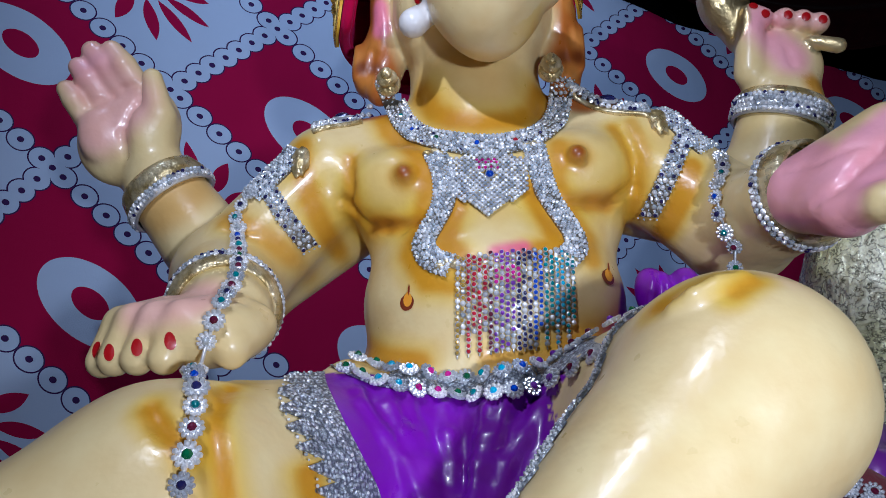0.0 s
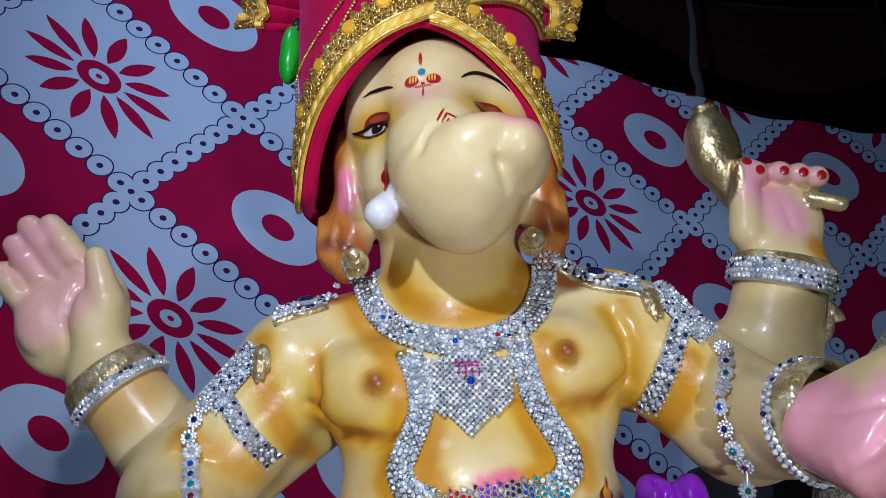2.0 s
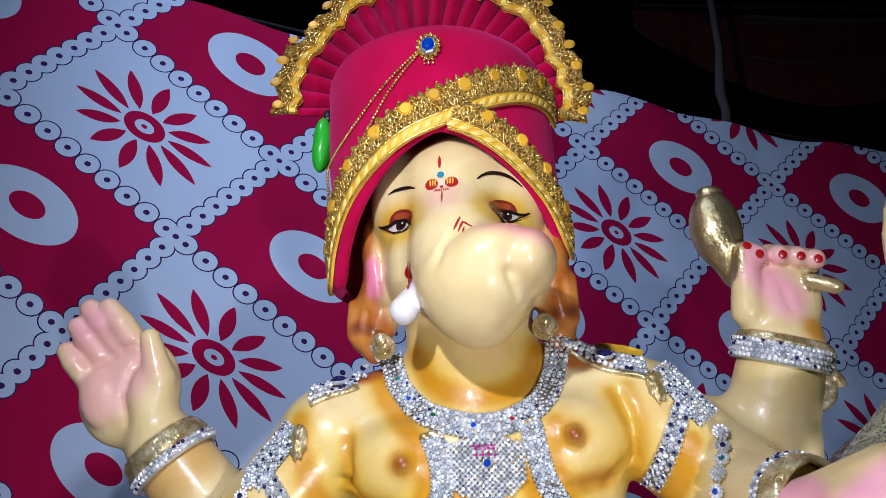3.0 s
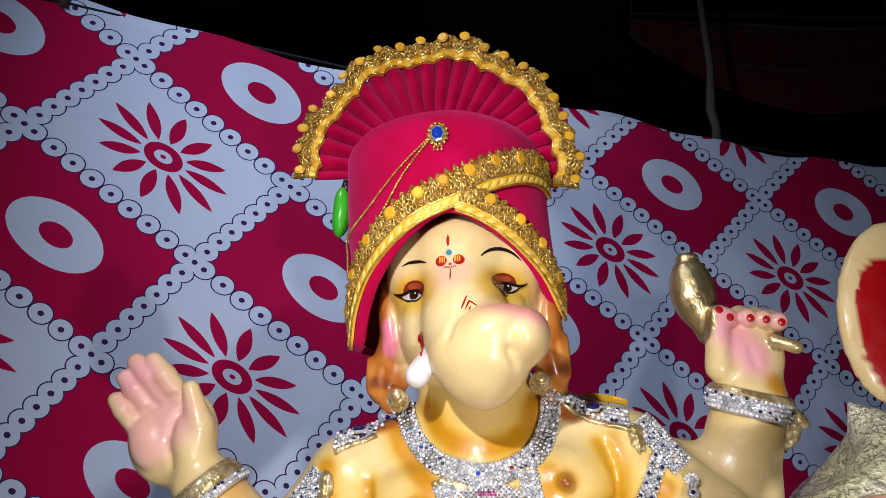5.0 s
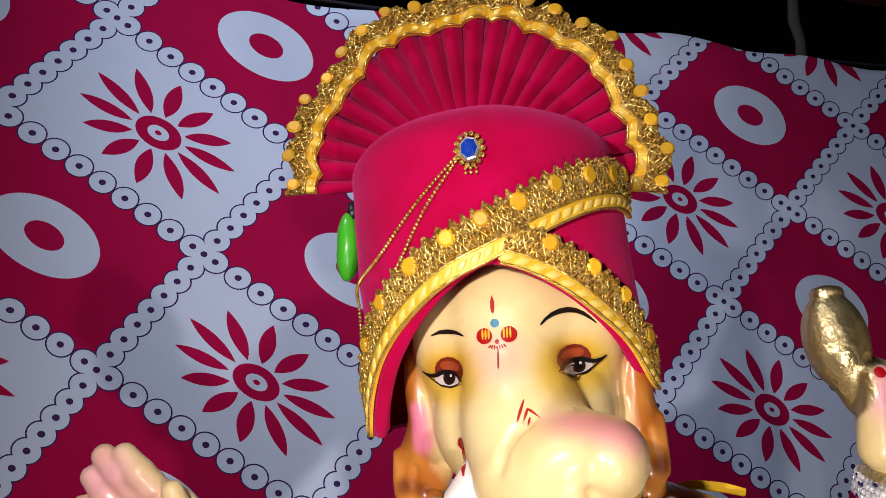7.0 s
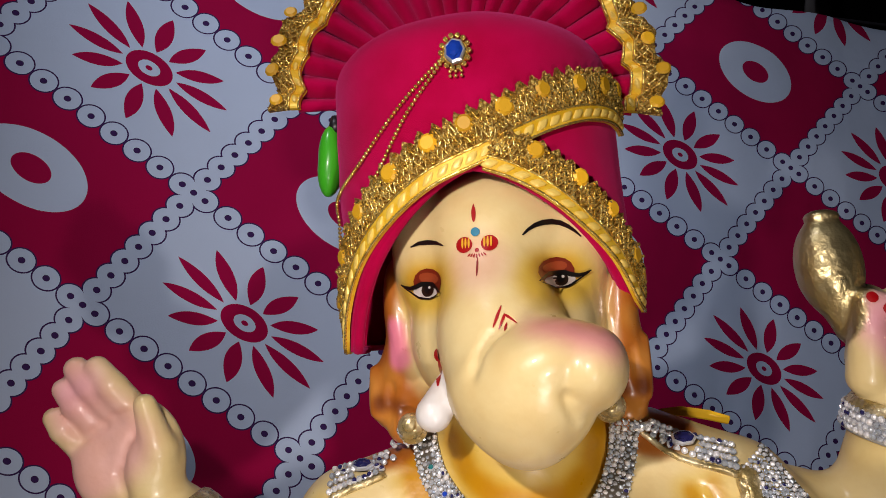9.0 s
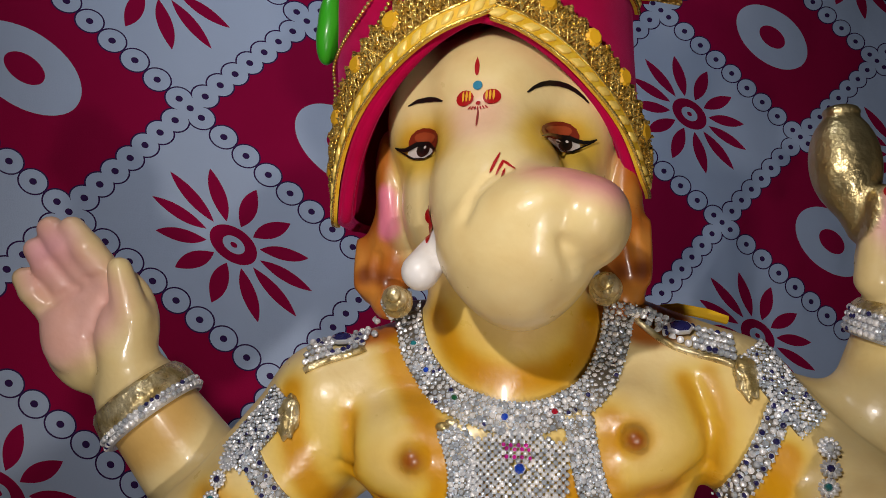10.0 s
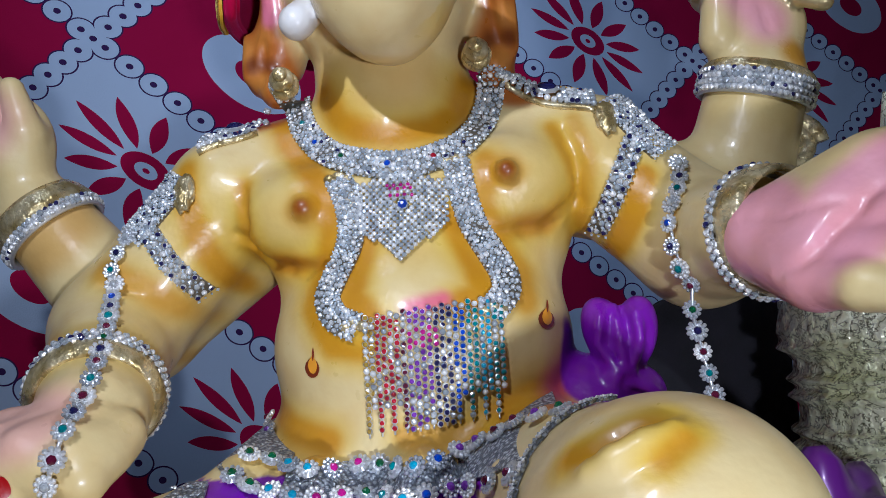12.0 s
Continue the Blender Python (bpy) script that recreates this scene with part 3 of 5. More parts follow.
# wrists
dab((-0.216, 0.62, 1.236), 0.026, OCHRE, 0.014, 0.55)
dab((0.280, 0.64, 1.298), 0.026, YOLK, 0.016, 0.6)
dab((-0.132, 0.525, 1.135), 0.030, YOLK, 0.014, 0.6)
dab((0.300, 0.612, 1.330), 0.006, OCHRE, 0.012, 0.9)
# palms
dab([(-0.285, 0.596, 1.300), (-0.262, 0.598, 1.318), (-0.292, 0.600, 1.345)], 0.014, PINK, 0.026, 0.62)
dab((-0.300, 0.590, 1.365), 0.010, PINK, 0.030, 0.6)
dab([(0.222, 0.474, 1.196), (0.236, 0.448, 1.176), (0.258, 0.438, 1.196), (0.290, 0.430, 1.220)], 0.021, PINK, 0.012, 0.95)
dab([(0.240, 0.428, 1.186), (0.300, 0.405, 1.212)], 0.006, PINK, 0.016, 0.85)
dab([(0.265, 0.605, 1.385), (0.286, 0.605, 1.356)], 0.006, PINK, 0.020, 0.9)
dab([(0.265, 0.600, 1.396), (0.311, 0.600, 1.390)], 0.008, PINK, 0.014, 0.6)
stroke([(-0.150, 1.118), (-0.125, 1.122)], 0.008, PINK, 0.016, 0.55, 0.4, 0.5)
# face
for x, z in ((-0.021, 1.417), (0.062, 1.419)):
    stroke([(x - 0.005, z), (x + 0.007, z)], 0.010, (0.76, 0.50, 0.05), 0.016, 0.9, 0.5, 0.62)
    stroke([(x - 0.006, z + 0.006), (x + 0.006, z + 0.007)], 0.003, OCHRE, 0.009, 0.6, 0.5, 0.62)
stroke([(0.017, 1.428)], 0.006, PINK, 0.022, 0.35, 0.5, 0.6)
dab([(0.055, 0.480, 1.398), (0.085, 0.480, 1.384)], 0.005, (0.82, 0.25, 0.33), 0.020, 0.75)
dab([(-0.066, 0.607, 1.420), (-0.064, 0.602, 1.330)], 0.028, EAR, 0.008)
dab([(0.118, 0.610, 1.430), (0.118, 0.606, 1.335)], 0.028, EAR, 0.008)
for x, z in ((-0.070, 1.355), (-0.058, 1.330), (-0.052, 1.362), (0.112, 1.366), (0.106, 1.336), (0.104, 1.396)):
    dab((x, 0.592, z), 0.004, (0.62, 0.26, 0.05), 0.010, 0.8)
for x, z in ((-0.062, 1.344), (-0.050, 1.342), (0.100, 1.350), (0.112, 1.350)):
    dab((x, 0.592, z), 0.002, (0.16, 0.035, 0.006), 0.008, 0.85)

dab([(-0.049, 0.580, 1.393), (-0.046, 0.582, 1.374)], 0.004, (0.85, 0.24, 0.38), 0.008, 0.9)
dab([(-0.006, 0.536, 1.356), (-0.019, 0.514, 1.338)], 0.0135, WHITE, 0.003)
# gilding
dab([(0.2405, 0.627, 1.450), (0.242, 0.628, 1.428), (0.247, 0.626, 1.394)], 0.022, GILT, 0.003, 1.0, 0.92)
dab([(0.308, 0.610, 1.371), (0.323, 0.606, 1.364)], 0.0085, GILT, 0.002, 1.0, 0.7)
# purple loincloth and knot
q = np.clip(np.round((verts - right_leg.low) / right_leg.step).astype(int), 0, right_leg.n - 1)
on_leg = right_leg.f[q[:, 0], q[:, 1], q[:, 2]]
cloth = (verts[:, 2] < 1.086) & (verts[:, 0] > -0.050 + (1.06 - verts[:, 2]) * 0.63) & (verts[:, 0] < 0.15) & (verts[:, 1] < 0.66) & (on_leg > 0.0018)
paint[cloth] = (*PURPLE, 0)
dab([(0.160, 0.612, 1.108), (0.170, 0.580, 1.140), (0.190, 0.590, 1.130)], 0.036, PURPLE, 0.004)
dab([(0.160, 0.580, 1.156), (0.180, 0.578, 1.156)], 0.024, PURPLE, 0.003)

# brushed marks: thin films of paint that lie on the plaster
extra_v, extra_f, extra_c = [], [], []


def film(shape, colour, y0, lift, rings=3):
    """A closed outline in x and z, filled and pressed on to the front."""
    cx, cz = np.mean(shape, axis=0)
    start = len(extra_v)
    far = 0.70
    extra_v.append(front(cx, cz, y0, lift, far)[0])
    m = len(shape)
    for k in range(1, rings + 1):
        for x, z in shape:
            extra_v.append(front(cx + (x - cx) * k / rings, cz + (z - cz) * k / rings, y0, lift, far)[0])
    extra_c.extend([(*colour, 0)] * (1 + m * rings))
    for i in range(m):
        j = (i + 1) % m
        extra_f.append((start, start + 1 + i, start + 1 + j))
        for k in range(rings - 1):
            a = start + 1 + k * m
            extra_f.append((a + i, a + m + i, a + m + j))
            extra_f.append((a + i, a + m + j, a + j))


def oval(x, z, a, b, turn=0.0, n=14, tip=0.0):
    out = []
    for k in range(n):
        t = 2 * math.pi * k / n
        u, v = a * math.cos(t), b * math.sin(t)
        if tip and v > 0:
            u *= 1 - tip * (v / b) ** 2
        out.append((x + u * math.cos(turn) - v * math.sin(turn), z + u * math.sin(turn) + v * math.cos(turn)))
    return out


def brush(line, width, colour, y0, lift):
    """A brush stroke that is thin at both ends."""
    pts = np.array(line, float)
    seg = np.linalg.norm(np.diff(pts, axis=0), axis=1)
    s = np.r_[0, np.cumsum(seg)] / seg.sum()
    tt = np.linspace(0, 1, 9)
    x, z = np.interp(tt, s, pts[:, 0]), np.interp(tt, s, pts[:, 1])
    dx, dz = np.gradient(x), np.gradient(z)
    ln = np.hypot(dx, dz) + 1e-9
    w = width * np.sin(np.pi * (0.08 + 0.84 * tt)) * 0.5
    up = [(a - d2 / l * b, c + d1 / l * b) for a, c, d1, d2, l, b in zip(x, z, dx, dz, ln, w)]
    lo = [(a + d2 / l * b, c - d1 / l * b) for a, c, d1, d2, l, b in zip(x, z, dx, dz, ln, w)]
    start = len(extra_v)
    for p in (*up, *lo):
        extra_v.append(front(p[0], p[1], y0, lift)[0])
    extra_c.extend([(*colour, 0)] * 18)
    extra_f.extend((start + i, start + i + 1, start + 10 + i, start + 9 + i) for i in range(8))


BLACK, IRIS, LID, EYEWHITE = (0.006, 0.005, 0.005), (0.022, 0.010, 0.006), (0.20, 0.022, 0.008), (0.66, 0.62, 0.60)
for x, z, side in ((-0.020, 1.4155, -1), (0.0630, 1.4180, 1)):
    film(oval(x - 0.001 * side, z + 0.0052, 0.0108, 0.0092, 0.20 * side), LID, 0.48, 0.0005)
    film(oval(x - 0.002 * side, z + 0.0080, 0.0075, 0.0036, 0.25 * side), (0.34, 0.06, 0.02), 0.48, 0.0008)
    film(oval(x + 0.001 * side, z - 0.0004, 0.0092, 0.0040, 0.16 * side), EYEWHITE, 0.48, 0.0009)
    film(oval(x + 0.001, z + 0.0008, 0.0046, 0.0045), IRIS, 0.48, 0.0012)
    film(oval(x + 0.001, z + 0.0008, 0.0024, 0.0026), BLACK, 0.48, 0.0015)
    # glint of the eye, painted as a white dot on the pupil
    film(oval(x + 0.0024, z + 0.0022, 0.0009, 0.0009), EYEWHITE, 0.48, 0.0018, 1)
    brush([(x - 0.0108 * side, z - 0.0022), (x - 0.0050 * side, z + 0.0040), (x + 0.0030 * side, z + 0.0050), (x + 0.0100 * side, z + 0.0026), (x + 0.0150 * side, z + 0.0034), (x + 0.0200 * side, z + 0.0062)], 0.0030, BLACK, 0.48, 0.0017)
    brush([(x - 0.0100 * side, z - 0.0026), (x - 0.0020 * side, z - 0.0052), (x + 0.0060 * side, z - 0.0036), (x + 0.0130 * side, z + 0.0012), (x + 0.0190 * side, z + 0.0050)], 0.0012, BLACK, 0.48, 0.0014)
brush([(-0.030, 1.4445), (-0.024, 1.4462), (-0.017, 1.4460), (-0.011, 1.4446), (-0.006, 1.4420)], 0.0030, BLACK, 0.48, 0.0006)
brush([(0.043, 1.4450), (0.048, 1.4500), (0.054, 1.4530), (0.060, 1.4542), (0.066, 1.4535), (0.072, 1.4505), (0.078, 1.4450)], 0.0034, BLACK, 0.48, 0.0006)
film(oval(0.0145, 1.4600, 0.0014, 0.0060, tip=0.8), RED, 0.48, 0.0006)
film(oval(0.0153, 1.4480, 0.0028, 0.0028), (0.01, 0.22, 0.38), 0.48, 0.0007)
for sgn in (-1, 1):
    x, z = 0.0160 + 0.0078 * sgn, 1.4405
    film(oval(x, z, 0.0052, 0.0050, 0.3 * sgn), RED, 0.48, 0.0006)
    for k in (-1, 0, 1):
        film(oval(x + 0.0020 * k - 0.001 * sgn, z + 0.001, 0.0007, 0.0034), (0.80, 0.42, 0.03), 0.48, 0.0010, 2)
film(oval(0.0163, 1.4365, 0.0014, 0.0014), RED, 0.48, 0.0007)
for k in range(-3, 4):
    film(oval(0.0163 + 0.0016 * k, 1.4328 + 0.0003 * abs(k), 0.00045, 0.0013, 0.25 * k), RED, 0.48, 0.0007, 1)
film(oval(0.0168, 1.4260, 0.0006, 0.0060), (0.30, 0.03, 0.03), 0.48, 0.0006)
brush([(0.0270, 1.3900), (0.0315, 1.4020)], 0.0016, RED, 0.455, 0.0006)
brush([(0.0300, 1.3890), (0.0335, 1.3970), (0.0400, 1.3920)], 0.0016, RED, 0.455, 0.0006)
brush([(0.0330, 1.3880), (0.0345, 1.3925)], 0.0012, RED, 0.455, 0.0006)
film(oval(-0.0120, 1.3755, 0.0036, 0.0042), RED, 0.49, 0.0006)
brush([(-0.0125, 1.3740), (-0.0105, 1.3580)], 0.0036, RED, 0.49, 0.0006)
for x, z in ((-0.0145, 1.1400), (0.1235, 1.1620)):
    film(oval(x, z, 0.0052, 0.0060, tip=0.5), (0.20, 0.03, 0.01), 0.485, 0.0005)
    film(oval(x + 0.0006, z + 0.0016, 0.0032, 0.0052, tip=0.7), (0.85, 0.36, 0.02), 0.485, 0.0009)
    brush([(x + 0.001, z + 0.004), (x + 0.0015, z + 0.0115)], 0.0014, (0.25, 0.03, 0.01), 0.485, 0.0010)
for x, z in ((-0.1775, 1.0935), (-0.1660, 1.0910), (-0.1480, 1.0930), (-0.1285, 1.0960)):
    film(oval(x, z, 0.0029, 0.0050, 0.25), RED, 0.40, 0.0006)
for x, z in ((0.2670, 1.3935), (0.2850, 1.3920), (0.2990, 1.3900), (0.3120, 1.3870), (0.2580, 1.4010)):
    film(oval(x, z, 0.0036, 0.0036), RED, 0.57, 0.0006)
film(oval(0.2490, 1.1590, 0.0034, 0.0026, -0.35), RED, 0.37, 0.0006)

n0 = len(verts)
all_verts = np.concatenate([verts, np.array([tuple(v) for v in extra_v])])
all_faces = faces.tolist() + [tuple(i + n0 for i in f) for f in extra_f]
me = mesh_from("statue", all_verts, all_faces, [M_STATUE])
layer = me.color_attributes.new("paint", "FLOAT_COLOR", "POINT")
layer.data.foreach_set("color", np.concatenate([paint, np.array(extra_c)]).astype(np.float32).ravel())
statue = tagged(new("statue", me), "cream painted plaster statue of a seated elephant-headed figure", "statue")


# ---- helpers for things and parts ----
def thing(name, label, category, where=(0, 0, 0), group=""):
    ob = new(name)
    ob.location = where
    ob.empty_display_size = 0.02
    return tagged(ob, label, category, group)


def hang(ob, parent, label=""):
    """Makes ob a part of parent without moving it."""
    ob.parent = parent
    ob.matrix_parent_inverse = Matrix.Translation(-parent.location) if parent.type == "EMPTY" else Matrix()
    if label:
        ob["label"] = label
    return ob


def part(name, bm, material_, parent, label="", smooth=True):
    me = bpy.data.meshes.new(name)
    if smooth:
        for f in bm.faces:
            f.smooth = True
    bm.to_mesh(me)
    bm.free()
    for m in (material_ if isinstance(material_, (list, tuple)) else [material_]):
        me.materials.append(m)
    ob = new(name, me)
    return hang(ob, parent, label)


def piece(name, me, parent, m, label=""):
    """One of many alike parts on a shared mesh."""
    ob = new(name, me)
    hang(ob, parent, label)
    if name == "rhinestone":
        m = m @ pose(0, 0, 0, random.gauss(0, 20), random.gauss(0, 20), random.uniform(0, 50))
    ob.matrix_basis = m
    return ob


def facing(p, n, size=1.0, up=None):
    """A pose at p whose z points along n."""
    n = Vector(n).normalized()
    up = Vector(up) if up is not None else Vector((0, 0, 1))
    x = up.cross(n)
    x = x.normalized() if x.length > 1e-4 else Vector((1, 0, 0))
    y = n.cross(x)
    r = Matrix((x, y, n)).transposed().to_4x4()
    return Matrix.Translation(p) @ r @ Matrix.Diagonal((size, size, size, 1))


def smooth_line(points, step):
    """Points at even steps along a rounded line."""
    p = np.array(points, float)
    t = np.r_[0, np.cumsum(np.linalg.norm(np.diff(p, axis=0), axis=1))]
    fine = []
    for k in range(len(p) - 1):
        p0, p1, p2, p3 = p[max(k - 1, 0)], p[k], p[k + 1], p[min(k + 2, len(p) - 1)]
        for s in np.linspace(0, 1, 12, endpoint=False):
            fine.append(0.5 * (2 * p1 + (p2 - p0) * s + (2 * p0 - 5 * p1 + 4 * p2 - p3) * s ** 2 + (3 * p1 - p0 - 3 * p2 + p3) * s ** 3))
    fine.append(p[-1])
    fine = np.array(fine)
    t = np.r_[0, np.cumsum(np.linalg.norm(np.diff(fine, axis=0), axis=1))]
    n = max(2, int(round(t[-1] / step)) + 1)
    tt = np.linspace(0, t[-1], n)
    return np.stack([np.interp(tt, t, fine[:, k]) for k in range(p.shape[1])], 1)


# ---- materials of the finery ----
def varied(m, colour, spread, rough=None):
    """Lets each piece differ a little from its neighbours."""
    g = Nodes(m)
    rnd = g.add("ShaderNodeObjectInfo").outputs["Random"]
    dark = tuple(max(0.0, c * (1 - spread)) for c in colour)
    light = tuple(min(1.0, c * (1 + spread)) for c in colour)
    g.base(g.mix(rnd, dark, light))
    if rough:
        g.rough(g.span(rnd, 0.0, 1.0, rough[0], rough[1]))
    return m


M_SILVER = varied(material("silver_setting", 0.3, 0.6), (0.76, 0.83, 0.93), 0.35, (0.2, 0.42))
M_CRYSTAL = varied(material("cut_crystal", 0.16, 0.35, coat=0.6), (0.78, 0.90, 1.0), 0.5, (0.14, 0.36))
M_BEAD = material("silver_bead", 0.28, 0.45, (0.76, 0.88, 1.0))
# silver darkened in colour so the gaps between stones look shaded
M_BACKING = material("dark_gap_backing", 0.45, 0.7, (0.22, 0.20, 0.16))
GEMS = {}
for key, colour in (("navy", (0.02, 0.02, 0.10)), ("blue", (0.01, 0.07, 0.55)), ("teal", (0.01, 0.22, 0.25)), ("green", (0.01, 0.13, 0.05)), ("cyan", (0.03, 0.38, 0.60)),
                    ("red", (0.45, 0.01, 0.03)), ("magenta", (0.50, 0.01, 0.25)), ("violet", (0.20, 0.04, 0.42)), ("amber", (0.45, 0.30, 0.04)), ("wine", (0.12, 0.01, 0.04))):
    GEMS[key] = varied(material("glass_gem_" + key, 0.12, 0.1, coat=0.5), colour, 0.3)
GEMS["clear"] = M_CRYSTAL
M_GOLD = material("gold_foil", 0.26, 0.75, (0.70, 0.50, 0.16))
g = Nodes(M_GOLD)
g.base(g.mix(g.span(g.noise(120, 4), 0.35, 0.7), (0.66, 0.40, 0.06), (1.0, 0.78, 0.26)))
g.bump(g.noise(260, 3), 0.5, 0.002)
M_PALEGOLD = material("pale_gilding", 0.25, 0.6, (0.66, 0.54, 0.30))
g = Nodes(M_PALEGOLD)
g.base(g.mix(g.span(g.noise(90, 5), 0.4, 0.65), (0.42, 0.32, 0.13), (0.80, 0.70, 0.44)))
g.rough(g.span(g.noise(150, 3), 0.3, 0.7, 0.16, 0.45))
g.bump(g.noise(140, 3), 0.6, 0.004)
M_LACE = material("gold_thread_lace", 0.38, 0.5, (0.55, 0.36, 0.10))
g = Nodes(M_LACE)
v = g.add("ShaderNodeTexVoronoi", feature="F1")
v.inputs["Scale"].default_value = 340
g.put(g.add("ShaderNodeTexCoord").outputs["Object"], v.inputs["Vector"])
g.base(g.mix(g.span(v.outputs["Distance"], 0.2, 0.6), (0.86, 0.60, 0.16), (0.26, 0.13, 0.02)))
g.bump(g.math("ADD", g.math("MULTIPLY", v.outputs["Distance"], -1.0), g.noise(700, 2)), 0.9, 0.003)
M_BRAID = material("yellow_satin_braid", 0.42, 0.15, (0.75, 0.42, 0.04))
g = Nodes(M_BRAID)
g.base(g.mix(g.span(g.noise(160, 2), 0.45, 0.6), (0.80, 0.47, 0.02), (0.86, 0.58, 0.06)))
M_SEQUIN = varied(material("yellow_sequin", 0.45, 0.05), (0.78, 0.42, 0.02), 0.3)
M_VELVET = material("magenta_velvet", 0.95, sheen=0.35)
g = Nodes(M_VELVET)
g.bsdf.inputs["Specular IOR Level"].default_value = 0.08
g.bsdf.inputs["Sheen Tint"].default_value = (1.0, 0.12, 0.45, 1)
g.base(g.mix(g.span(g.noise(30, 4), 0.3, 0.7), (0.40, 0.001, 0.038), (0.52, 0.002, 0.066)))
g.bump(g.math("ADD", g.noise(1500, 2), g.math("MULTIPLY", g.noise(25, 3), 3.0)), 0.3, 0.001)
M_GLITTER = material("silver_glitter_lace", 0.35, 0.6, (0.6, 0.63, 0.68))
g = Nodes(M_GLITTER)
v = g.add("ShaderNodeTexVoronoi", feature="F1")
v.inputs["Scale"].default_value = 420
g.put(g.add("ShaderNodeTexCoord").outputs["Object"], v.inputs["Vector"])
g.base(g.mix(g.span(v.outputs["Distance"], 0.25, 0.6), (0.82, 0.88, 0.96), (0.24, 0.27, 0.33)))
g.bump(g.math("ADD", g.math("MULTIPLY", v.outputs["Distance"], -1.0), g.noise(900, 1)), 1.0, 0.003)


# ---- small shared meshes ----
def cut_stone(gem, sides=7):
    """A stone of 1 unit radius in a metal cup."""
    rings = ((1.0, -0.35, 0), (1.0, 0.20, 0), (0.86, 0.38, 0), (0.80, 0.36, 1), (0.60, 0.74, 1), (0.28, 0.96, 1))
    vs, fs, ms = [], [], []
    for k, (r, z, _) in enumerate(rings):
        off = math.pi / sides if k == 4 else 0
        vs += [(r * math.cos(2 * math.pi * i / sides + off), r * math.sin(2 * math.pi * i / sides + off), z) for i in range(sides)]
    for k in range(5):
        for i in range(sides):
            j = (i + 1) % sides
            fs.append((k * sides + i, k * sides + j, (k + 1) * sides + j, (k + 1) * sides + i))
            ms.append(1 if k >= 3 else 0)
    fs.append(tuple(5 * sides + i for i in range(sides)))
    ms.append(1)
    me = mesh_from("rhinestone", vs, fs, [M_SILVER, GEMS[gem]], smooth=False)
    me.polygons.foreach_set("material_index", ms)
    return me


STONE = {k: cut_stone(k) for k in GEMS}


def bead_flower():
    """A round setting of 1 unit radius with a ring of beads."""
    bm = bmesh.new()
    bmesh.ops.create_cone(bm, cap_ends=True, segments=14, radius1=0.80, radius2=0.62, depth=0.25, matrix=pose(0, 0, 0.0))
    for k in range(11):
        a = 2 * math.pi * k / 11
        bmesh.ops.create_icosphere(bm, subdivisions=1, radius=0.23, matrix=Matrix.Translation((0.80 * math.cos(a), 0.80 * math.sin(a), 0.10)))
    for k in range(8):
        a = 2 * math.pi * k / 8
        bmesh.ops.create_icosphere(bm, subdivisions=1, radius=0.14, matrix=Matrix.Translation((0.50 * math.cos(a), 0.50 * math.sin(a), 0.20)))
    me = bpy.data.meshes.new("flower_setting")
    bm.to_mesh(me)
    bm.free()
    me.materials.append(M_SILVER)
    return me


FLOWER = bead_flower()


def flower(parent, p, n, radius, gem):
    m = facing(p, n, radius)
    f = piece("flower", FLOWER, parent, m)
    s = new("gem", STONE[gem])
    s.parent = f
    s.matrix_basis = Matrix.Translation((0, 0, 0.16)) @ Matrix.Diagonal((0.47, 0.47, 0.5, 1))
    return f


def ribbon(name, left, right, material_, parent, normals, thick=0.0008, label=""):
    """A strip with thickness between two lines of points."""
    bm = bmesh.new()
    rows = []
    for a, b, n in zip(left, right, normals):
        n = Vector(n)
        rows.append([bm.verts.new(Vector(a) + n * thick), bm.verts.new(Vector(b) + n * thick), bm.verts.new(Vector(b) - n * thick), bm.verts.new(Vector(a) - n * thick)])
    for r, s in zip(rows, rows[1:]):
        for k in range(4):
            bm.faces.new((r[k], r[(k + 1) % 4], s[(k + 1) % 4], s[k]))
    bm.faces.new(rows[0])
    bm.faces.new(rows[-1][::-1])
    bmesh.ops.recalc_face_normals(bm, faces=bm.faces)
    return part(name, bm, material_, parent, label, smooth=False)


def tube(bm, pts, radius, sides=8, closed=False):
    pts = [Vector(p) for p in pts]
    rows = []
    n = len(pts)
    for i, p in enumerate(pts):
        d = (pts[(i + 1) % n] - pts[i - 1]) if closed else (pts[min(i + 1, n - 1)] - pts[max(i - 1, 0)])
        d.normalize()
        x = d.orthogonal().normalized() if i == 0 else (x - d * x.dot(d)).normalized()
        y = d.cross(x)
        r = radius[i] if isinstance(radius, (list, tuple, np.ndarray)) else radius
        rows.append([bm.verts.new(p + (x * math.cos(2 * math.pi * k / sides) + y * math.sin(2 * math.pi * k / sides)) * r) for k in range(sides)])
    for i in range(n if closed else n - 1):
        a, b = rows[i], rows[(i + 1) % n]
        for k in range(sides):
            bm.faces.new((a[k], a[(k + 1) % sides], b[(k + 1) % sides], b[k]))
    if not closed:
        bm.faces.new(rows[0][::-1])
        bm.faces.new(rows[-1])


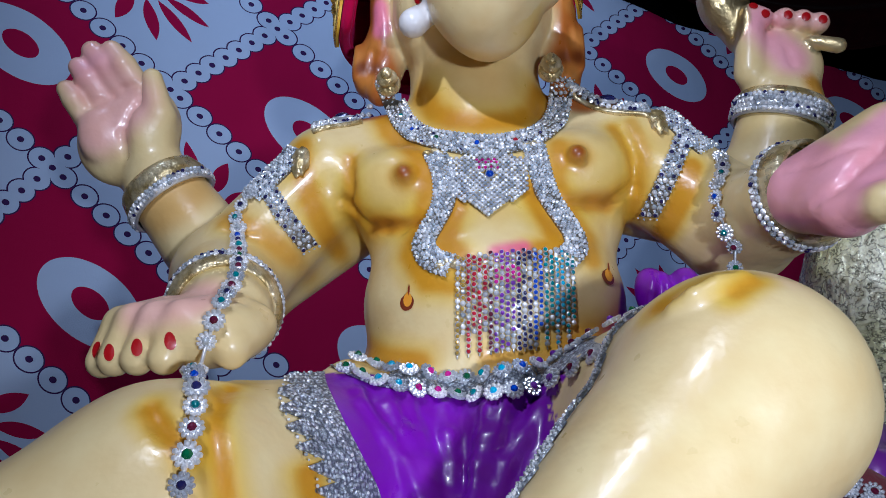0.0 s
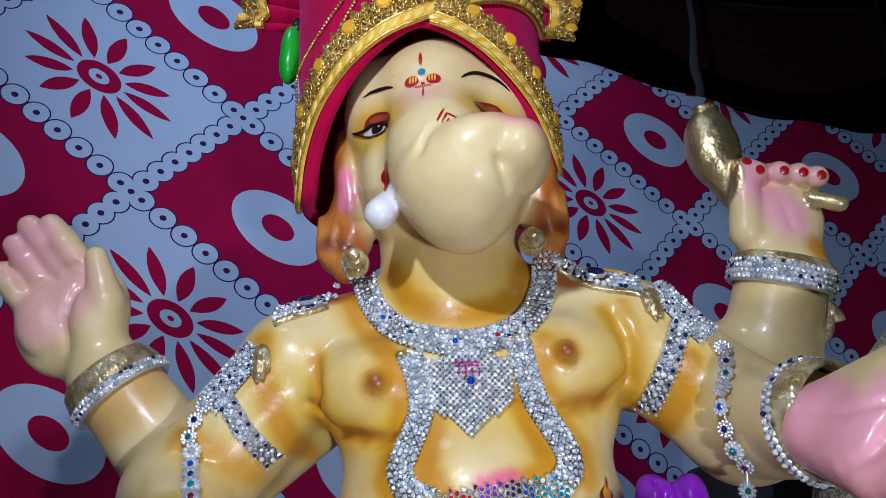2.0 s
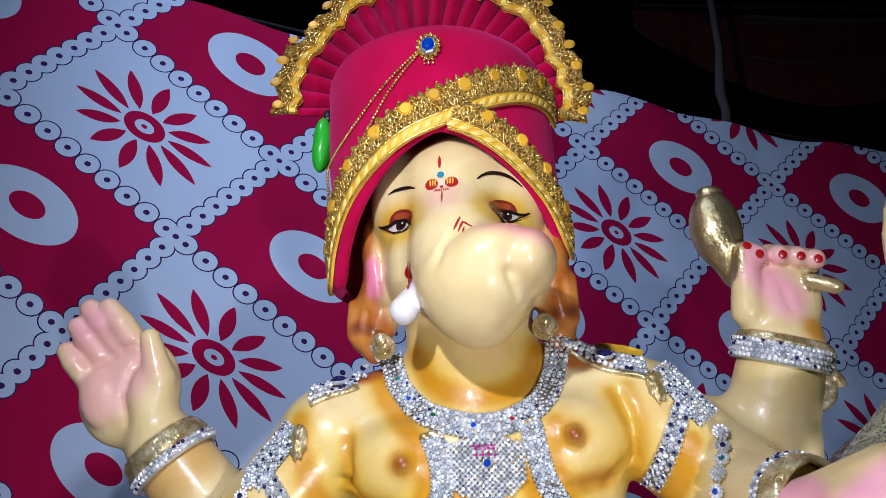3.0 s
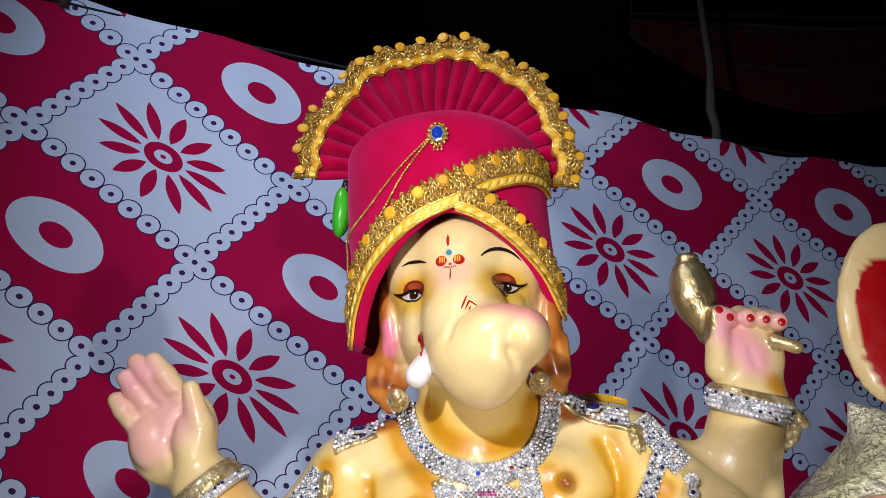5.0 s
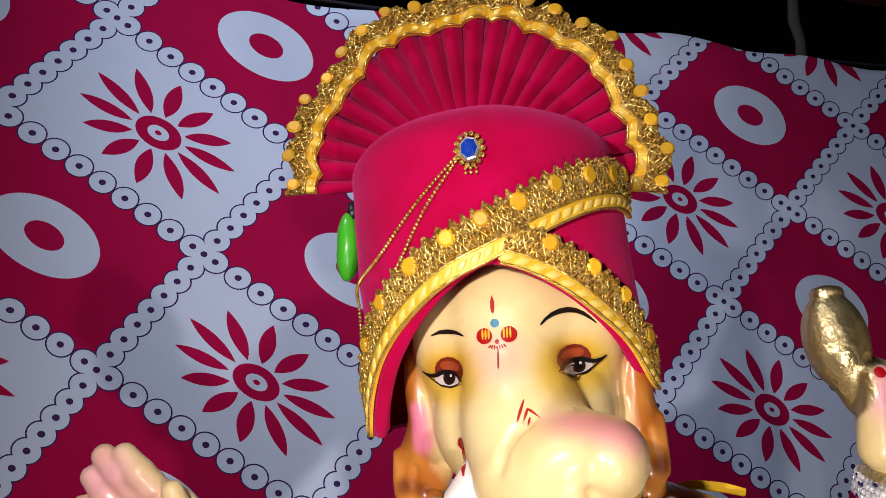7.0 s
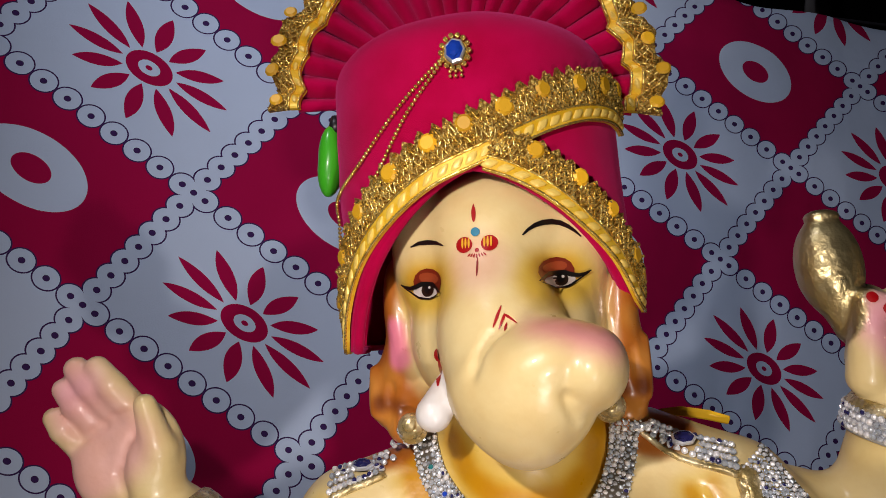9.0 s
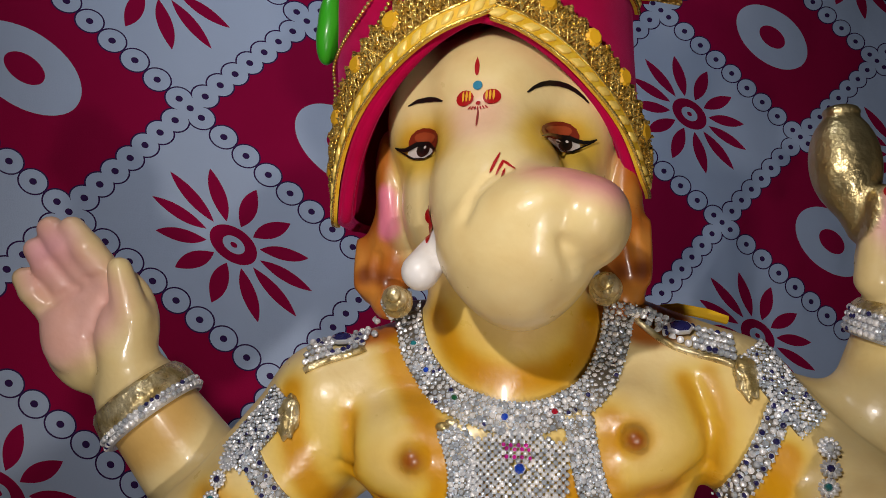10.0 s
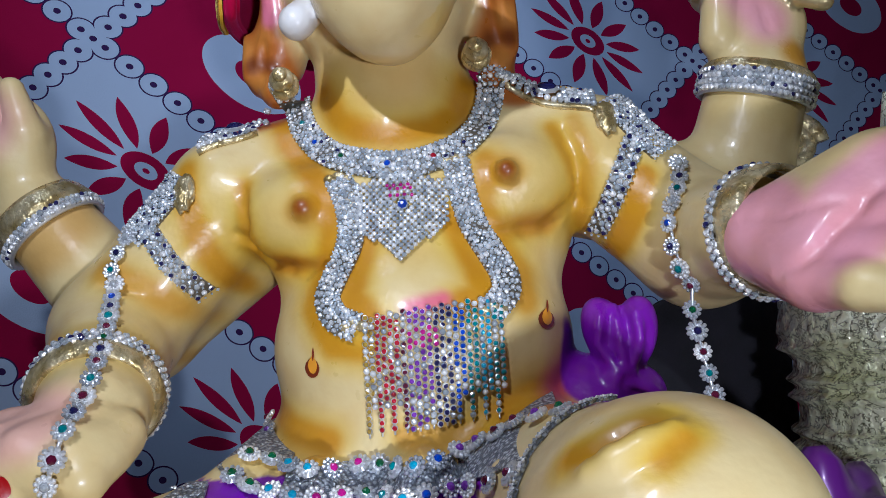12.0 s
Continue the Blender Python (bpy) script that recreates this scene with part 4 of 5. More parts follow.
def bead_cloud(name, spots, radius, owner, material_, label):
    """Many tiny beads sewn on as one piece of stuff."""
    corners = np.array([(1, 0, 0), (-1, 0, 0), (0, 1, 0), (0, -1, 0), (0, 0, 1), (0, 0, -1)], float)
    sides = [(0, 2, 4), (2, 1, 4), (1, 3, 4), (3, 0, 4), (2, 0, 5), (1, 2, 5), (3, 1, 5), (0, 3, 5)]
    vs, fs = [], []
    for p in spots:
        turn = np.array(Euler((random.random() * 3, random.random() * 3, 0)).to_matrix())
        r = radius * random.uniform(0.7, 1.3)
        fs += [tuple(i + len(vs) for i in f) for f in sides]
        vs += [tuple(np.array(p) + turn @ q * r) for q in corners]
    ob = new(name, mesh_from(name, vs, fs, [material_], smooth=False))
    hang(ob, owner)
    return tagged(ob, label, kind="stuff")


def band_of_stones(owner, line, rows, pitch, y0, gem=lambda i, r: "clear", lift=0.0022, backing=None, far=0.70, size=0.50):
    """Rows of stones along a line of x and z on the statue's front, on a metal backing."""
    pts = smooth_line(line, pitch)
    left, right, normals = [], [], []
    tang = np.gradient(pts, axis=0)
    tang /= np.linalg.norm(tang, axis=1)[:, None]
    half = rows * pitch * 0.5
    between = []
    for i, ((x, z), (dx, dz)) in enumerate(zip(pts, tang)):
        for r in range(rows):
            o = (r - (rows - 1) / 2) * pitch
            px, pz = x - dz * o, z + dx * o
            p, n = front(px, pz, y0, lift, far)
            if p.y >= far - 0.001:
                continue
            p = p + n * random.uniform(-0.0002, 0.0007) + Vector((random.uniform(-1, 1), 0, random.uniform(-1, 1))) * pitch * 0.14
            kind = gem(i, r)
            big = 1.35 if kind in ("teal", "green", "blue", "red") else 1.0
            piece("rhinestone", STONE[kind], owner, facing(p, n, pitch * size * big * random.uniform(0.88, 1.12), up=(dx, 0, dz)))
        for r in range(rows + 1):
            o = (r - rows / 2) * pitch
            p, n = front(x - dz * o + dx * pitch * 0.5, z + dx * o + dz * pitch * 0.5, y0, lift, far)
            if p.y < far - 0.001:
                between.append(p + n * 0.0003)
        e, f = (x - dz * half, z + dx * half), (x + dz * half, z - dx * half)
        a, b = front(e[0], e[1], y0, 0.0008, far), front(f[0], f[1], y0, 0.0008, far)
        left.append(a[0])
        right.append(b[0])
        normals.append((a[1] + b[1]).normalized())
    ribbon("backing", left, right, backing or M_BACKING, owner, normals, 0.0012)
    bead_cloud("beadwork", between, pitch * 0.27, owner, M_BEAD, "tiny silver beads between the stones")


# ---- necklace ----
random.seed(4)
ACCENT = {9: "teal", 14: "blue", 21: "green", 30: "blue", 38: "red", 44: "navy"}
necklace = thing("necklace", "broad silver rhinestone collar necklace with small coloured stones", "necklace", (0.034, 0.56, 1.262))
band_of_stones(necklace, [(-0.041, 1.330), (-0.036, 1.318), (-0.025, 1.293), (-0.006, 1.2735), (0.018, 1.2640), (0.036, 1.2610), (0.058, 1.2640), (0.082, 1.2780), (0.095, 1.303), (0.099, 1.328)], 5, 0.0036, 0.50,
               lambda i, r: ACCENT.get(i, "clear") if r == 2 else ("navy" if random.random() < 0.05 else "clear"))
for label, line in (("curved strap of clear rhinestones beside the pendant", [(0.001, 1.254), (0.006, 1.243), (0.009, 1.229), (0.008, 1.212), (0.000, 1.193), (-0.004, 1.180), (0.002, 1.168), (0.014, 1.162)]),
                    ("curved strap of clear rhinestones beside the pendant", [(0.074, 1.262), (0.076, 1.250), (0.078, 1.239), (0.083, 1.221), (0.093, 1.203), (0.100, 1.189), (0.100, 1.178), (0.092, 1.168)])):
    strap = thing("necklace_strap", label, "necklace strap", (line[0][0], 0.56, line[0][1]), "straps of the necklace")
    band_of_stones(strap, line, 5, 0.0033, 0.50, lambda i, r: "clear")
    for end in (line[0], line[-1]):
        for k in range(3):
            p, n = front(end[0] + 0.005 * (k - 1), end[1] + 0.002 * (k % 2), 0.49, 0.001)
            bm = bmesh.new()
            bmesh.ops.create_icosphere(bm, subdivisions=2, radius=0.0036, matrix=Matrix.Translation(p) @ Matrix.Diagonal((1.2, 0.6, 0.9, 1)))
            part("gilt_scroll", bm, M_PALEGOLD, strap)

pendant = thing("pendant", "shield-shaped net pendant of silver rhinestones with a blue gem", "pendant", (0.040, 0.545, 1.225))
for i in range(-14, 15):
    for j in range(-14, 15):
        x, z = 0.0405 + (i + j) * 0.0021, 1.230 + (i - j) * 0.0021
        top = 1.2560 - 0.25 * abs(x - 0.0405)
        if z > top or abs(x - 0.0405) > 0.0285 or z < 1.1995 + 0.80 * abs(x - 0.0405):
            continue
        gem = "magenta" if abs(x - 0.0400) < 0.0085 and 1.2395 < z < 1.2510 and (i + 2 * j) % 3 else "clear"
        if (x - 0.0415) ** 2 + (z - 1.2345) ** 2 < 0.0038 ** 2:
            continue
        p, n = front(x, z, 0.49, 0.0028)
        piece("rhinestone", STONE[gem], pendant, facing(p, n, 0.00165 * random.uniform(0.92, 1.05)))
p, n = front(0.0415, 1.2345, 0.49, 0.0034)
piece("gem", STONE["blue"], pendant, facing(p, n, 0.0036), "round blue gem")

# ---- net of coloured strands on the belly ----
drape = thing("rhinestone_net", "hanging rhinestone net shaded from red through magenta to teal", "body jewellery", (0.055, 0.53, 1.17))
cols, rows_ = 22, 18
for c_ in range(cols):
    u = c_ / (cols - 1)
    for r_ in range(rows_):
        if r_ > 13 and c_ % 2 and c_ not in (7, 9, 11, 13):
            continue
        x = 0.0205 + 0.0760 * u
        z = 1.1665 + 0.0090 * u - 0.0037 * r_ - (0.00185 if c_ % 2 else 0.0)
        if random.random() < 0.22:
            gem = "clear"
        elif (u - 0.43) ** 2 + ((r_ - 4) / 13) ** 2 < 0.018:
            gem = "magenta"
        else:
            gem = ("amber", "red", "red", "wine", "violet", "violet", "navy", "navy", "blue", "teal", "cyan", "teal")[min(11, int(u * 12))]
            if random.random() < 0.15:
                gem = "clear"
        p, n = front(x, z, 0.49, 0.0022)
        m = facing(p, n, 0.00180 * random.uniform(0.92, 1.06))
        piece("rhinestone", STONE[gem], drape, m)
for c_ in range(0, cols, 2):
    u = c_ / (cols - 1)
    pts = [front(0.0205 + 0.0760 * u, 1.1665 + 0.009 * u - 0.0037 * r_, 0.49, 0.0012)[0] for r_ in range(0, rows_ + 1)]
    bm = bmesh.new()
    tube(bm, pts, 0.0006, 5)
    part("strand", bm, M_SILVER, drape)

# ---- belt ----
belt = thing("belt", "silver flower-trim belt with green, blue and pink gems", "belt", (0.035, 0.52, 1.085))
line = smooth_line([(-0.060, 1.1030), (-0.040, 1.0940), (-0.014, 1.0870), (0.010, 1.0845), (0.036, 1.0840), (0.060, 1.0880), (0.082, 1.0960), (0.104, 1.1080), (0.122, 1.1140)], 0.0114)
order = ("wine", "violet", "green", "green", "cyan", "cyan", "magenta", "magenta", "green", "teal", "cyan", "blue", "violet", "violet", "wine")
for i, (x, z) in enumerate(line):
    p, n = front(x, z + 0.0035, 0.47, 0.0030)
    flower(belt, p, n, 0.0063, order[i % 15])
    if 0 < i < len(line) - 2:
        p, n = front(x + 0.006, z - 0.0090, 0.455, 0.0030)
        flower(belt, p, n, 0.0063, order[(i + 1) % 15])
left, right, normals = [], [], []
for x, z in smooth_line([(-0.064, 1.1045), (-0.040, 1.0925), (-0.014, 1.0850), (0.036, 1.0815), (0.060, 1.0855), (0.082, 1.0940), (0.104, 1.1060), (0.124, 1.1130)], 0.005):
    a, b = front(x, z + 0.006, 0.47, 0.0012), front(x, z - 0.008, 0.455, 0.0012)
    left.append(a[0])
    right.append(b[0])
    normals.append((a[1] + b[1]).normalized())
ribbon("mesh_tape", left, right, M_GLITTER, belt, normals)

# ---- armlets ----
for label, patch, strip, centre in (
        ("silver rhinestone armlet with a gilded crest and navy stones", [(-0.108, 1.266), (-0.115, 1.255), (-0.125, 1.242), (-0.136, 1.228)], [(-0.125, 1.232), (-0.118, 1.222), (-0.108, 1.207), (-0.094, 1.190)], (-0.103, 1.256)),
        ("silver rhinestone armlet with a gilded crest and navy stones", [(0.176, 1.304), (0.184, 1.292), (0.194, 1.278), (0.204, 1.264)], [(0.186, 1.272), (0.180, 1.258), (0.171, 1.238), (0.161, 1.217)], (0.171, 1.290))):
    arm = thing("armlet", label, "armlet", (patch[2][0], 0.58, patch[2][1]), "armlets")
    band_of_stones(arm, patch, 7, 0.0031, 0.51, lambda i, r: "navy" if random.random() < 0.06 else "clear", far=0.69)
    band_of_stones(arm, strip, 3, 0.0042, 0.51, lambda i, r: "navy" if r != 1 and i % 2 == 0 else "clear", far=0.69)
    s = -1 if patch[0][0] < 0 else 1
    p, n = front(centre[0] - s * 0.001, centre[1] - 0.002, 0.51, 0.001, 0.69)
    bm = bmesh.new()
    bmesh.ops.create_icosphere(bm, subdivisions=4, radius=1.0)
    for vtx in bm.verts:
        vtx.co *= 1 + 0.22 * noise.noise(vtx.co * 2.3) + 0.08 * noise.noise(vtx.co * 6.0)
    bm.transform(facing(p, n) @ Matrix.Diagonal((0.0068, 0.0135, 0.0045, 1)))
    part("gilded_crest", bm, M_PALEGOLD, arm)

# ---- shoulder ornaments ----
for label, line in (("silver rhinestone shoulder ornament with a dark oval gem", [(-0.096, 1.285), (-0.084, 1.294), (-0.072, 1.302), (-0.061, 1.308)]),
                    ("silver rhinestone shoulder ornament with a dark oval gem", [(0.106, 1.322), (0.120, 1.320), (0.136, 1.315), (0.152, 1.308), (0.164, 1.302)])):
    sh = thing("shoulder_ornament", label, "shoulder ornament", (line[1][0], 0.60, line[1][1]), "shoulder ornaments")
    pts = smooth_line(line, 0.0038)
    for i, (x, z) in enumerate(pts):
        for r in range(4):
            p, n = press(Vector((x, 0.585 + 0.006 * r, z + 0.002 * r)), 0.0025)
            if (i - len(pts) / 2) ** 2 + ((r - 2) * 1.6) ** 2 < 4:
                continue
            piece("rhinestone", STONE["clear" if random.random() < 0.8 else "navy"], sh, facing(p, n, 0.0023))
    x, z = pts[len(pts) // 2]
    p, n = press(Vector((x, 0.597, z + 0.004)), 0.004)
    piece("oval_gem", STONE["navy"], sh, facing(p, n) @ Matrix.Diagonal((0.0085, 0.0055, 0.004, 1)), "dark oval gem")
    bm = bmesh.new()
    tube(bm, [press(Vector((a, 0.581, b - 0.004)), 0.0012)[0] for a, b in pts], 0.0022, 7)
    part("gilt_edge", bm, M_PALEGOLD, sh)


# ---- bracelets ----
def bracelet(centre, axis, radius, rows, label, gold_side, gold):
    c, ax = Vector(centre), Vector(axis).normalized()
    br = thing("bracelet", label, "bracelet", centre, "bracelets")
    x = ax.orthogonal().normalized()
    y = ax.cross(x)
    n = int(2 * math.pi * radius / 0.0042)
    for r in range(rows):
        for k in range(n):
            a = 2 * math.pi * (k + 0.5 * (r % 2)) / n
            d = x * math.cos(a) + y * math.sin(a)
            p = c + ax * ((r - (rows - 1) / 2) * 0.0042) + d * radius
            piece("rhinestone", STONE["navy" if random.random() < 0.14 else "clear"], br, facing(p, d, 0.0022 * random.uniform(0.9, 1.08), up=ax))
    bm = bmesh.new()
    ring = []
    w = rows * 0.0021 + 0.001
    for prof in ((-w, -0.003), (-w, -0.0005), (w, -0.0005), (w, -0.003)):
        ring.append([bm.verts.new(c + ax * prof[0] + (x * math.cos(2 * math.pi * k / 40) + y * math.sin(2 * math.pi * k / 40)) * (radius + prof[1])) for k in range(40)])
    for q in range(4):
        for k in range(40):
            bm.faces.new((ring[q][k], ring[q][(k + 1) % 40], ring[(q + 1) % 4][(k + 1) % 40], ring[(q + 1) % 4][k]))
    part("backing", bm, M_SILVER, br)
    bm = bmesh.new()
    start = gold_side * (rows * 0.0021 - 0.001)
    cuff = [(start, -0.004), (start, 0.0004), (start + gold_side * gold * 0.35, -0.0002), (start + gold_side * gold * 0.8, -0.0022), (start + gold_side * gold, -0.0040), (start + gold_side * gold, -0.0070)]
    ring = []
    for along_, out in cuff:
        ring.append([])
        for k in range(64):
            a = 2 * math.pi * k / 64
            dent = 0.0009 * noise.noise(Vector((math.cos(a) * 3, math.sin(a) * 3, along_ * 160)))
            ring[-1].append(bm.verts.new(c + ax * along_ + (x * math.cos(a) + y * math.sin(a)) * (radius + out + dent)))
    for q in range(len(cuff) - 1):
        for k in range(64):
            bm.faces.new((ring[q][k], ring[q][(k + 1) % 64], ring[q + 1][(k + 1) % 64], ring[q + 1][k]))
    bmesh.ops.recalc_face_normals(bm, faces=bm.faces)
    ob = part("gilt_cuff", bm, M_PALEGOLD, br, "gilded cuff")
    ob.modifiers.new("thick", "SOLIDIFY").thickness = 0.0012


bracelet((-0.131, 0.522, 1.131), (0.036, -0.095, -0.048), 0.0365, 3, "silver rhinestone bracelet on the wrist above the knee", 1, 0.009)
bracelet((-0.225, 0.629, 1.245), (-0.069, -0.012, 0.084), 0.0375, 2, "silver rhinestone bracelet with a gilded cuff below the open palm", 1, 0.017)
bracelet((0.2825, 0.636, 1.316), (0.022, -0.015, 0.085), 0.0385, 4, "silver rhinestone bracelet on the raised wrist", 1, 0.007)
bracelet((0.236, 0.508, 1.200), (0.35, -0.93, 0.02), 0.0345, 2, "silver rhinestone bracelet with a gilded cuff beside the pink palm", 1, 0.014)


# ---- hanging chains of flowers ----
def flower_chain(points, label):
    ch = thing("flower_chain", label, "jewellery chain", points[0], "flower chains")
    pts = smooth_line(points, 0.0122)
    order = ("clear", "navy", "teal", "clear", "blue", "navy", "teal", "wine", "green", "navy", "wine", "teal", "wine", "navy", "teal", "wine")
    for i, p in enumerate(pts):
        v, n = sample(p)
        if v < 0.012:
            q, n = press(p, 0.004)
            n = Vector(n)
        else:
            q, n = Vector(p), Vector((0.1, -1, 0.1))
        n = (n + Vector((0, -0.6, 0))).normalized()
        flower(ch, q, n, 0.0056 + 0.0008 * (i % 3 == 0), order[i % len(order)])
    bm = bmesh.new()
    tube(bm, [press(p, 0.003)[0] if sample(p)[0] < 0.012 else p for p in pts], 0.0011, 5)
    part("cord", bm, M_SILVER, ch)


flower_chain([(-0.138, 0.562, 1.228), (-0.143, 0.560, 1.206), (-0.138, 0.550, 1.186), (-0.121, 0.510, 1.160), (-0.110, 0.478, 1.140), (-0.107, 0.452, 1.118), (-0.108, 0.440, 1.098), (-0.108, 0.425, 1.080), (-0.092, 0.388, 1.060), (-0.085, 0.372, 1.042), (-0.082, 0.362, 1.025), (-0.080, 0.350, 0.990)],
             "silver flower chain with dark gems draped over the arm and knee")
flower_chain([(0.209, 0.566, 1.254), (0.203, 0.550, 1.224), (0.198, 0.540, 1.200), (0.201, 0.541, 1.178), (0.204, 0.545, 1.160), (0.209, 0.550, 1.138), (0.214, 0.552, 1.112), (0.216, 0.552, 1.090)],
             "silver flower chain with red and blue gems hanging from the armlet")


# ---- glitter lace on the loincloth's hems ----
def hem_lace(name, label, a_line, b_line, y0):
    la = thing(name, label, "lace trim", (a_line[0][0], 0.45, a_line[0][1]), "lace hems")
    a, b = smooth_line(a_line, 0.0016), smooth_line(b_line, 0.0016)
    m = min(len(a), len(b))
    a, b = a[np.linspace(0, len(a) - 1, m).astype(int)], b[np.linspace(0, len(b) - 1, m).astype(int)]
    left, right, normals = [], [], []
    for i in range(m):
        w = 0.42 * abs((i % 7) / 3.5 - 1) - 0.08
        pa = a[i] + (b[i] - a[i]) * w
        p, n = front(pa[0], pa[1], y0, 0.0016, 0.62)
        q, n2 = front(b[i][0], b[i][1], y0, 0.0016, 0.62)
        left.append(p)
        right.append(q)
        normals.append((n + n2).normalized())
    ribbon("lace_band", left, right, M_GLITTER, la, normals, 0.0010)
    for i in range(0, m, 2):
        for k in range(6):
            w = (k + 0.5) / 6 * 0.9 + random.uniform(-0.05, 0.05)
            q = a[i] + (b[i] - a[i]) * w
            p, n = front(q[0], q[1], y0, 0.0030, 0.62)
            piece("bead", STONE["clear"], la, facing(p, n, random.uniform(0.0006, 0.0010)))


hem_lace("lace_hem", "silver glitter lace hem with pointed edge over the thigh", [(-0.074, 1.085), (-0.064, 1.066), (-0.050, 1.044), (-0.040, 1.026), (-0.034, 0.985)], [(-0.056, 1.086), (-0.040, 1.064), (-0.024, 1.038), (-0.014, 1.016), (-0.004, 0.975)], 0.30)
la = thing("lace_hem", "silver glitter lace hem along the raised thigh", "lace trim", (0.08, 0.48, 1.10), "lace hems")
edge = smooth_line([(0.150, 0.475, 1.121), (0.135, 0.464, 1.118), (0.117, 0.450, 1.108), (0.103, 0.440, 1.094), (0.086, 0.412, 1.070), (0.062, 0.380, 1.034), (0.038, 0.368, 1.002)], 0.0016)
left, right, normals = [], [], []
for i, q in enumerate(edge):
    w = 0.004 * abs((i % 9) / 4.5 - 1)
    p, n = press(q + np.array([0.003 - w, 0, 0.003 - w]), 0.0016)
    p2, n2 = press(q + np.array([-0.005, 0, -0.005]), 0.0016)
    left.append(p)
    right.append(p2)
    normals.append((n + n2).normalized())
    if i % 2 == 0:
        for k in range(4):
            p3, n3 = press(np.array(p) + (np.array(p2) - np.array(p)) * (k + 0.5) / 4, 0.0028)
            piece("bead", STONE["clear"], la, facing(p3, n3, random.uniform(0.0006, 0.0010)))
ribbon("lace_band", left, right, M_GLITTER, la, normals, 0.0010)

# ---- earrings ----
for where in ((-0.040, 0.588, 1.327), (0.090, 0.590, 1.338)):
    er = thing("earring", "round gilded plaster ear stud", "earring", where, "earrings")
    bm = bmesh.new()
    for k, (r, z) in enumerate(((0.0105, 0.0), (0.0085, 0.006), (0.0050, 0.011))):
        bmesh.ops.create_uvsphere(bm, u_segments=18, v_segments=9, radius=r, matrix=Matrix.Translation(Vector(where) + Vector((0, -z, 0.002 * k))) @ Matrix.Diagonal((1, 0.6, 1, 1)))
    part("stud", bm, M_PALEGOLD, er)

# ---- turban ----
TC = (0.0145, 0.622)


def turban_at(theta, z, off=0.0):
    """A point of the wound cloth: theta in degrees, nought in front, plus to the viewer's right."""
    t = radians(theta)
    h = (z - 1.38) / 0.236
    rx = 0.096 + 0.005 * max(0.0, 1 - h / 0.4) + 0.005 * math.sin(math.pi * min(max(h, 0), 1)) - (0.075 * (max(0.0, h - 0.78) / 0.22) ** 2.6 if h > 0.78 else 0)
    ry = 0.098 - 0.010 * max(0.0, h - 0.3) - (0.075 * (max(0.0, h - 0.78) / 0.22) ** 2.6 if h > 0.78 else 0)
    rx, ry = max(rx, 0.004) + off, max(ry, 0.004) + off
    lean = -0.012 * max(0.0, h)
    return Vector((TC[0] + lean + rx * math.sin(t), TC[1] - ry * math.cos(t), z))


def turban_low(theta):
    a = abs(theta - 4)
    drop = (0.108 if theta < 0 else 0.086) * min(a / 72.0, 1.0) ** 1.45
    return 1.487 - drop


turban = thing("turban", "magenta velvet turban with gold lace bands and a pleated fan", "turban", (0.016, 0.622, 1.45))
bm = bmesh.new()
nt, nz = 120, 34
grid = []
for i in range(nt):
    th = -180 + 360 * i / nt
    low = turban_low(th) if abs(th) < 110 else turban_low(110 if th > 0 else -110)
    col_ = []
    for j in range(nz + 1):
        z = low + (1.6150 - low) * (j / nz) ** 0.9
        p = turban_at(th, z, 0.0015 * noise.noise(Vector((th * 0.03, z * 30, 0))))
        col_.append(bm.verts.new(p))
    lip = turban_at(th, low + 0.004, -0.010)
    col_.insert(0, bm.verts.new(lip))
    grid.append(col_)
for i in range(nt):
    a, b = grid[i], grid[(i + 1) % nt]
    for j in range(nz + 1):
        bm.faces.new((a[j], b[j], b[j + 1], a[j + 1]))
bm.faces.new([c_[-1] for c_ in grid])
bmesh.ops.recalc_face_normals(bm, faces=bm.faces)
part("wound_cloth", bm, M_VELVET, turban)
# rolled rim of the cloth inside the lace
bm = bmesh.new()
tube(bm, [turban_at(th, turban_low(th) + 0.0020, -0.004) for th in range(-96, 97, 4)], 0.0040, 8)
part("rolled_rim", bm, M_VELVET, turban)


def thread_net(owner, low, high, nor, lift):
    """Gold threads that wander along a lace band and cross each other."""
    bm = bmesh.new()
    for base, phase in ((0.18, 0.0), (0.36, 2.1), (0.54, 4.2), (0.70, 1.0)):
        tube(bm, [a + (b - a) * (base + 0.15 * math.sin(k * 1.25 + phase)) + n * (lift + 0.0006 * math.sin(k * 2.1 + phase)) for k, (a, b, n) in enumerate(zip(low, high, nor))], 0.0008, 4)
    part("thread_net", bm, M_GOLD, owner, "crossing gold threads")
    spots = []
    for k in range(len(low)):
        for _ in range(3):
            a, b, n = low[k], high[k], nor[k]
            spots.append(a + (b - a) * random.uniform(0.05, 0.97) + n * (lift + random.uniform(0.0, 0.0010)))
    bead_cloud("bead_work", spots, 0.0012, owner, M_GOLD, "tiny gold beads sewn on the lace")


